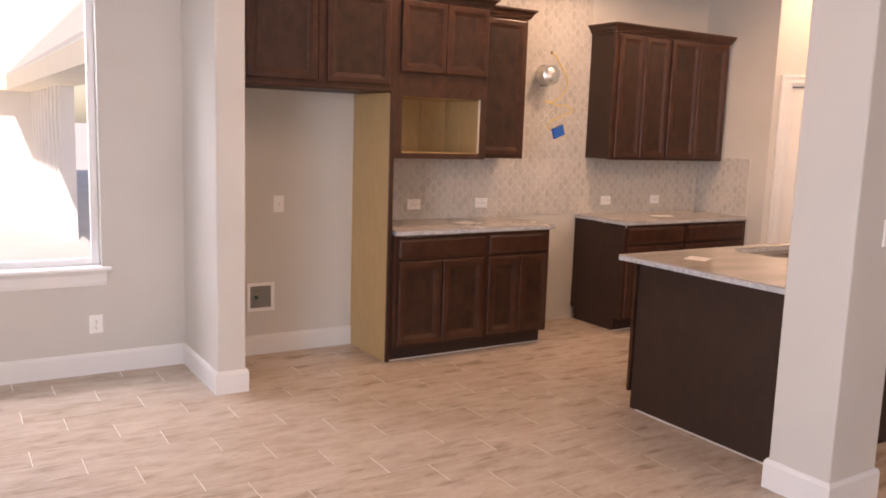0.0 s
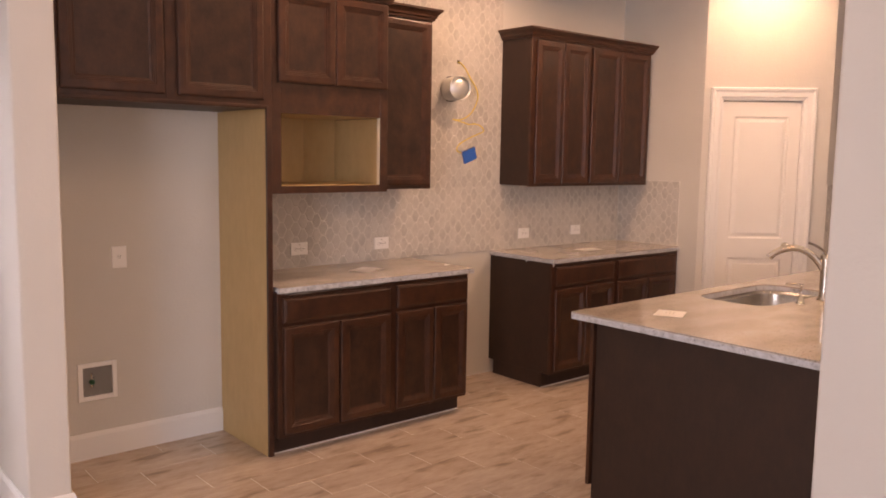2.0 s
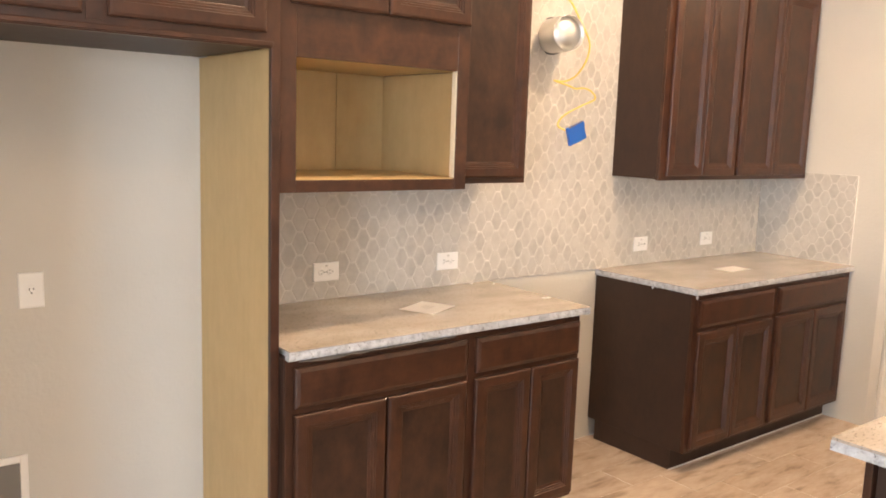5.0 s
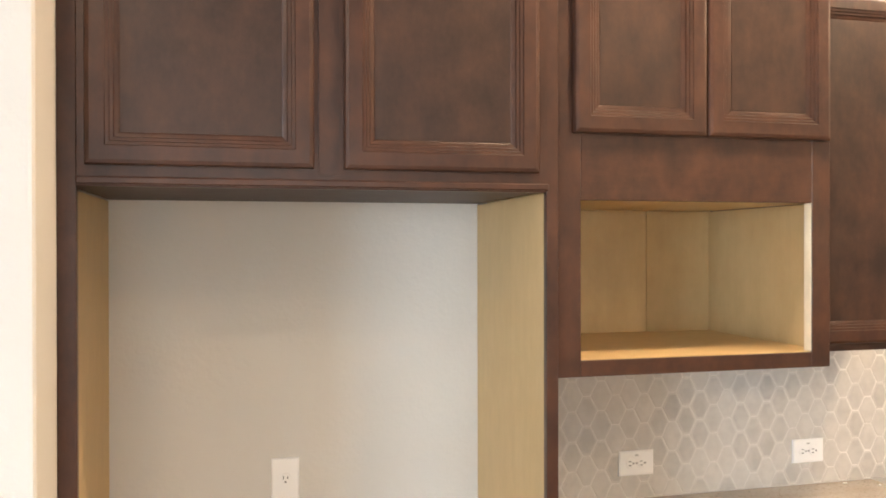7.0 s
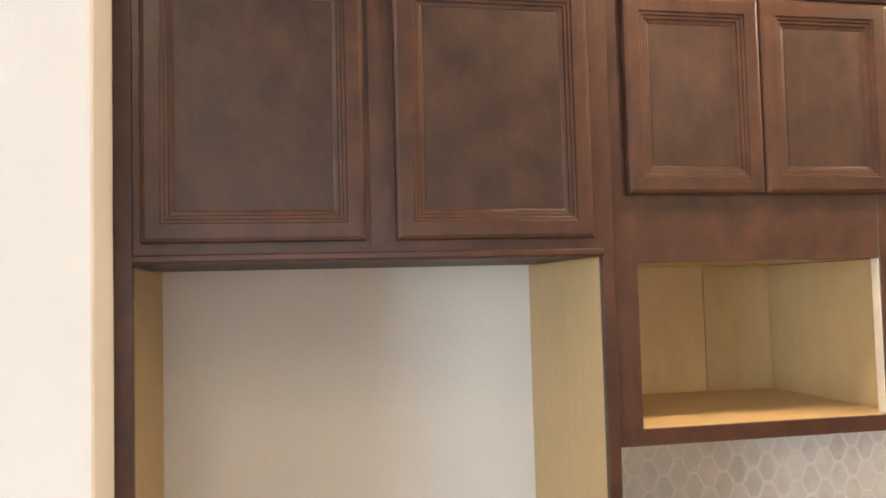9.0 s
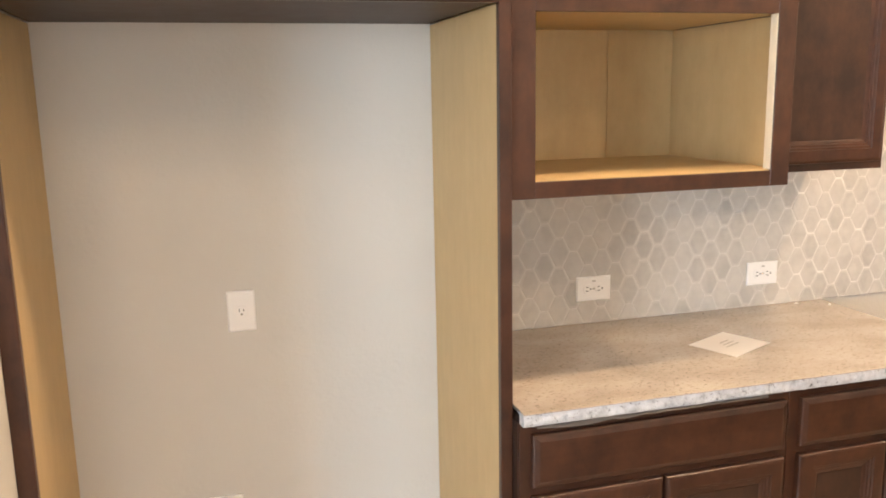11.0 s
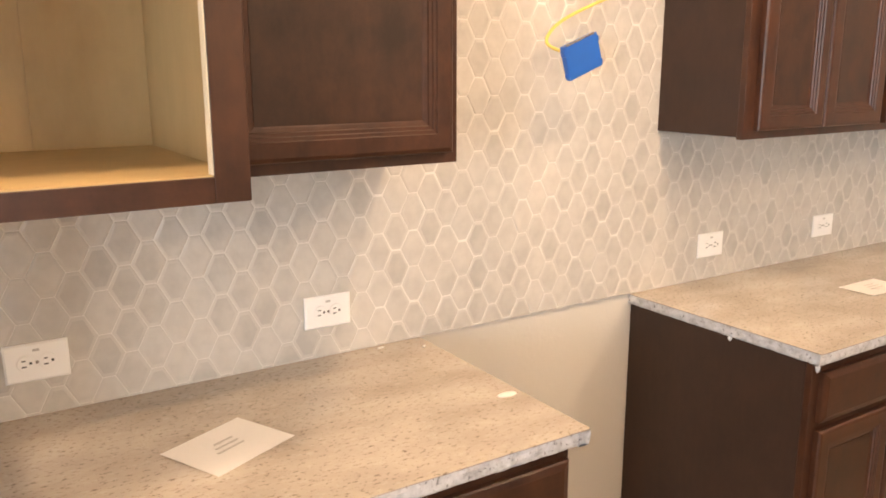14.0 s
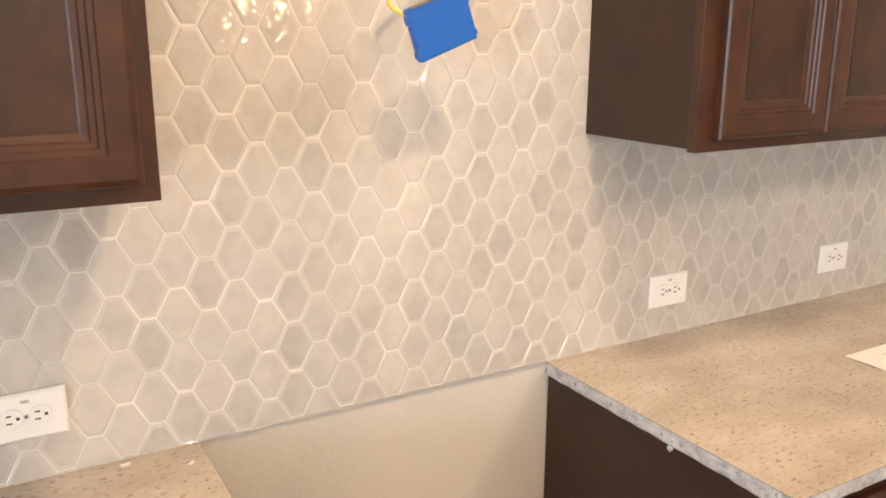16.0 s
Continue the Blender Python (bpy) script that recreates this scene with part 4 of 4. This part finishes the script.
def pillow(verts, faces, poly, m, thick=0.0075):
    """One tile as raw geometry: rim at the wall, edge, softened shoulder, face."""
    cx, cz = sum(p[0] for p in poly) / len(poly), sum(p[1] for p in poly) / len(poly)
    n, base = len(poly), len(verts)
    for shrink, y in ((0.0, -0.0015), (0.0, -thick + 0.0016), (0.0026, -thick + 0.0007), (0.0076, -thick)):
        for x, z in poly:
            d = math.hypot(x - cx, z - cz)
            k = max(0.2, 1 - shrink / d) if d else 1
            verts.append(tuple(m @ Vector((cx + (x - cx) * k, y, cz + (z - cz) * k))))
    for r in range(3):
        for i in range(n):
            j = (i + 1) % n
            faces.append((base + r * n + i, base + r * n + j, base + (r + 1) * n + j, base + (r + 1) * n + i))
    faces.append(tuple(base + 3 * n + i for i in range(n)))


def mesh_of(name, verts, faces, mat, rim=None, axis=None):
    """A mesh from raw geometry; faces a little off the axis take the rim's material."""
    me = bpy.data.meshes.new(name)
    me.from_pydata(verts, [], faces)
    me.materials.append(mat)
    me.update()
    if rim:
        me.materials.append(rim)
        for p in me.polygons:
            p.material_index = int(abs(p.normal.dot(axis)) < 0.9985)
    return me


W2 = HP - FLAT / 2
GAP = 0.0009
HEX = [(FLAT / 2, VP / 2), (-FLAT / 2, VP / 2), (-W2, 0), (-FLAT / 2, -VP / 2), (FLAT / 2, -VP / 2), (W2, 0)]
HEX = [(x * (1 - GAP / W2), z * (1 - 2 * GAP / VP)) for x, z in HEX]
v_, f_ = [], []
pillow(v_, f_, HEX, Matrix())
WHOLE = mesh_of("tile", v_, f_, TILE, RIM, Vector((0, 1, 0)))


def splashback(name, m, regions, near=None, label="", strip=None):
    """Hexagonal tiles over rectangles (x0, x1, z0, z1) of a wall, cut at their edges; near: a stretch whose tiles are single pieces."""
    bm = bmesh.new()
    for r in regions:
        box(bm, r[0], r[1], -0.0058, -0.0006, r[2], r[3])
    bmesh.ops.transform(bm, matrix=m, verts=bm.verts)
    back = structure(name, bm, GROUT, label or "pale grey-beige glazed elongated-hexagon tile splashback", "splashback")
    verts, faces, single = [], [], 0
    xa, xb = min(r[0] for r in regions), max(r[1] for r in regions)
    for c in range(int((xa - 4.248) / HP) - 2, int((xb - 4.248) / HP) + 3):
        for r in range(-5, 24):
            cx, cz = 4.248 + c * HP, 1.2393 + r * VP + (c % 2) * VP / 2
            shape = [(cx + x, cz + z) for x, z in HEX]
            pieces = [clip(shape, a + 0.001, b - 0.001, lo + (0.001 if lo < 1 else 0), hi - 0.001) for a, b, lo, hi in regions]
            pieces = [p for p in pieces if p and area(p) > 2e-5]
            if strip and strip[0] < cx - W2 and cx + W2 < strip[1] and len(pieces) == 2:
                pieces = [shape]
            for poly in pieces:
                whole = area(poly) > 0.999 * area(HEX)
                if near and single < 290 and near[0] < cx < near[1] and near[2] < cz < near[3]:
                    if whole:
                        t = new("tile", WHOLE)
                        tilt = Matrix.Rotation(random.gauss(0, 0.012), 4, "X") @ Matrix.Rotation(random.gauss(0, 0.012), 4, "Z")
                        t.matrix_world = m @ Matrix.Translation((cx, 0, cz)) @ tilt
                    else:
                        v, f = [], []
                        pillow(v, f, poly, m)
                        t = new("tile", mesh_of("tile", v, f, TILE, RIM, m.col[1].to_3d()))
                    t.parent = back
                    single += 1
                else:
                    pillow(verts, faces, poly, m)
    if verts:
        ob = new("tiles", mesh_of("tiles", verts, faces, TILEJ, RIM, m.col[1].to_3d()))
        ob.parent = back
        tagged(ob, "glazed hexagon tiles further off", kind="stuff")


bm_ = Matrix.Translation((0, BACK - 0.0005, 0))
CZ = 0.9145
splashback("splashback_north", bm_, [(2.627, 6.196, CZ, UZ0), (3.8925, 4.7925, UZ0, TOP - 0.002)], (3.80, 4.72, 0.9, 1.9), strip=(3.8925, 4.7925))
splashback("splashback_pantry", Matrix.Translation((6.1995, 0, 0)) @ Matrix.Rotation(radians(-90), 4, "Z") @ Matrix.Translation((0, 0, 0)),
           [(-(BACK - 0.012), -4.795, CZ, 1.428)])
splashback("splashback_return", Matrix.Translation((0, STUB_Y - 0.0005, 0)), [(STUB_X + 0.004, RIGHT - 0.012, CZ, 1.428)])
splashback("splashback_east", Matrix.Translation((RIGHT - 0.0005, 0, 0)) @ Matrix.Rotation(radians(-90), 4, "Z"), [(-(STUB_Y - 0.012), -1.2, CZ, UZ0)])

# ---- floor of wood-look planks ----
floor = structure("floor", slab(XW, RIGHT, YS, BACK, -0.2, -0.0025), JOINT, "wood-look porcelain plank tile floor with pale joints", "floor")
PLEN, PWID = 0.610, 0.203
PVERT, PFACE = [], []


def plank(verts, faces, x0, x1, y0, y1):
    b, e = len(verts), 0.0012
    verts += [(x0, y0, -0.0035), (x1, y0, -0.0035), (x1, y1, -0.0035), (x0, y1, -0.0035), (x0, y0, -0.0008), (x1, y0, -0.0008), (x1, y1, -0.0008), (x0, y1, -0.0008),
              (x0 + e, y0 + e, 0), (x1 - e, y0 + e, 0), (x1 - e, y1 - e, 0), (x0 + e, y1 - e, 0)]
    for r in (0, 4):
        faces += [(b + r + i, b + r + (i + 1) % 4, b + r + 4 + (i + 1) % 4, b + r + 4 + i) for i in range(4)]
    faces.append((b + 8, b + 9, b + 10, b + 11))


v_, f_ = [], []
plank(v_, f_, -PLEN / 2 + 0.0024, PLEN / 2 - 0.0024, -PWID / 2 + 0.0012, PWID / 2 - 0.0012)
PLANK_MESH = mesh_of("plank", v_, f_, PLANK)
verts, faces, single = [], [], 0
row = 0
y = 4.442 + 4 * PWID
rng = random.Random(5)
while y > YS - PWID:
    x = 1.99 - 8 * PLEN + ((row - 2) % 3) * 0.2033 + rng.uniform(-0.008, 0.008)
    while x < RIGHT:
        x0, x1, y0, y1 = max(x, XW), min(x + PLEN, RIGHT), max(y, YS), min(y + PWID, BACK)
        if x1 - x0 > 0.02 and y1 - y0 > 0.02:
            if x1 - x0 > PLEN - 1e-6 and y1 - y0 > PWID - 1e-6 and 0.2 < x and x1 < 5.8 and 2.0 < y and single < 290:
                p = new("plank", PLANK_MESH)
                p.location = (x + PLEN / 2, y + PWID / 2, rng.uniform(-0.0004, 0))
                p.parent = floor
                single += 1
            else:
                plank(verts, faces, x0 + 0.0024, x1 - 0.0024, y0 + 0.0012, y1 - 0.0012)
        x += PLEN
    y -= PWID
    row += 1
ob = new("planks", mesh_of("planks", verts, faces, PLANKJ))
ob.parent = floor
tagged(ob, "wood-look planks further off", kind="stuff")
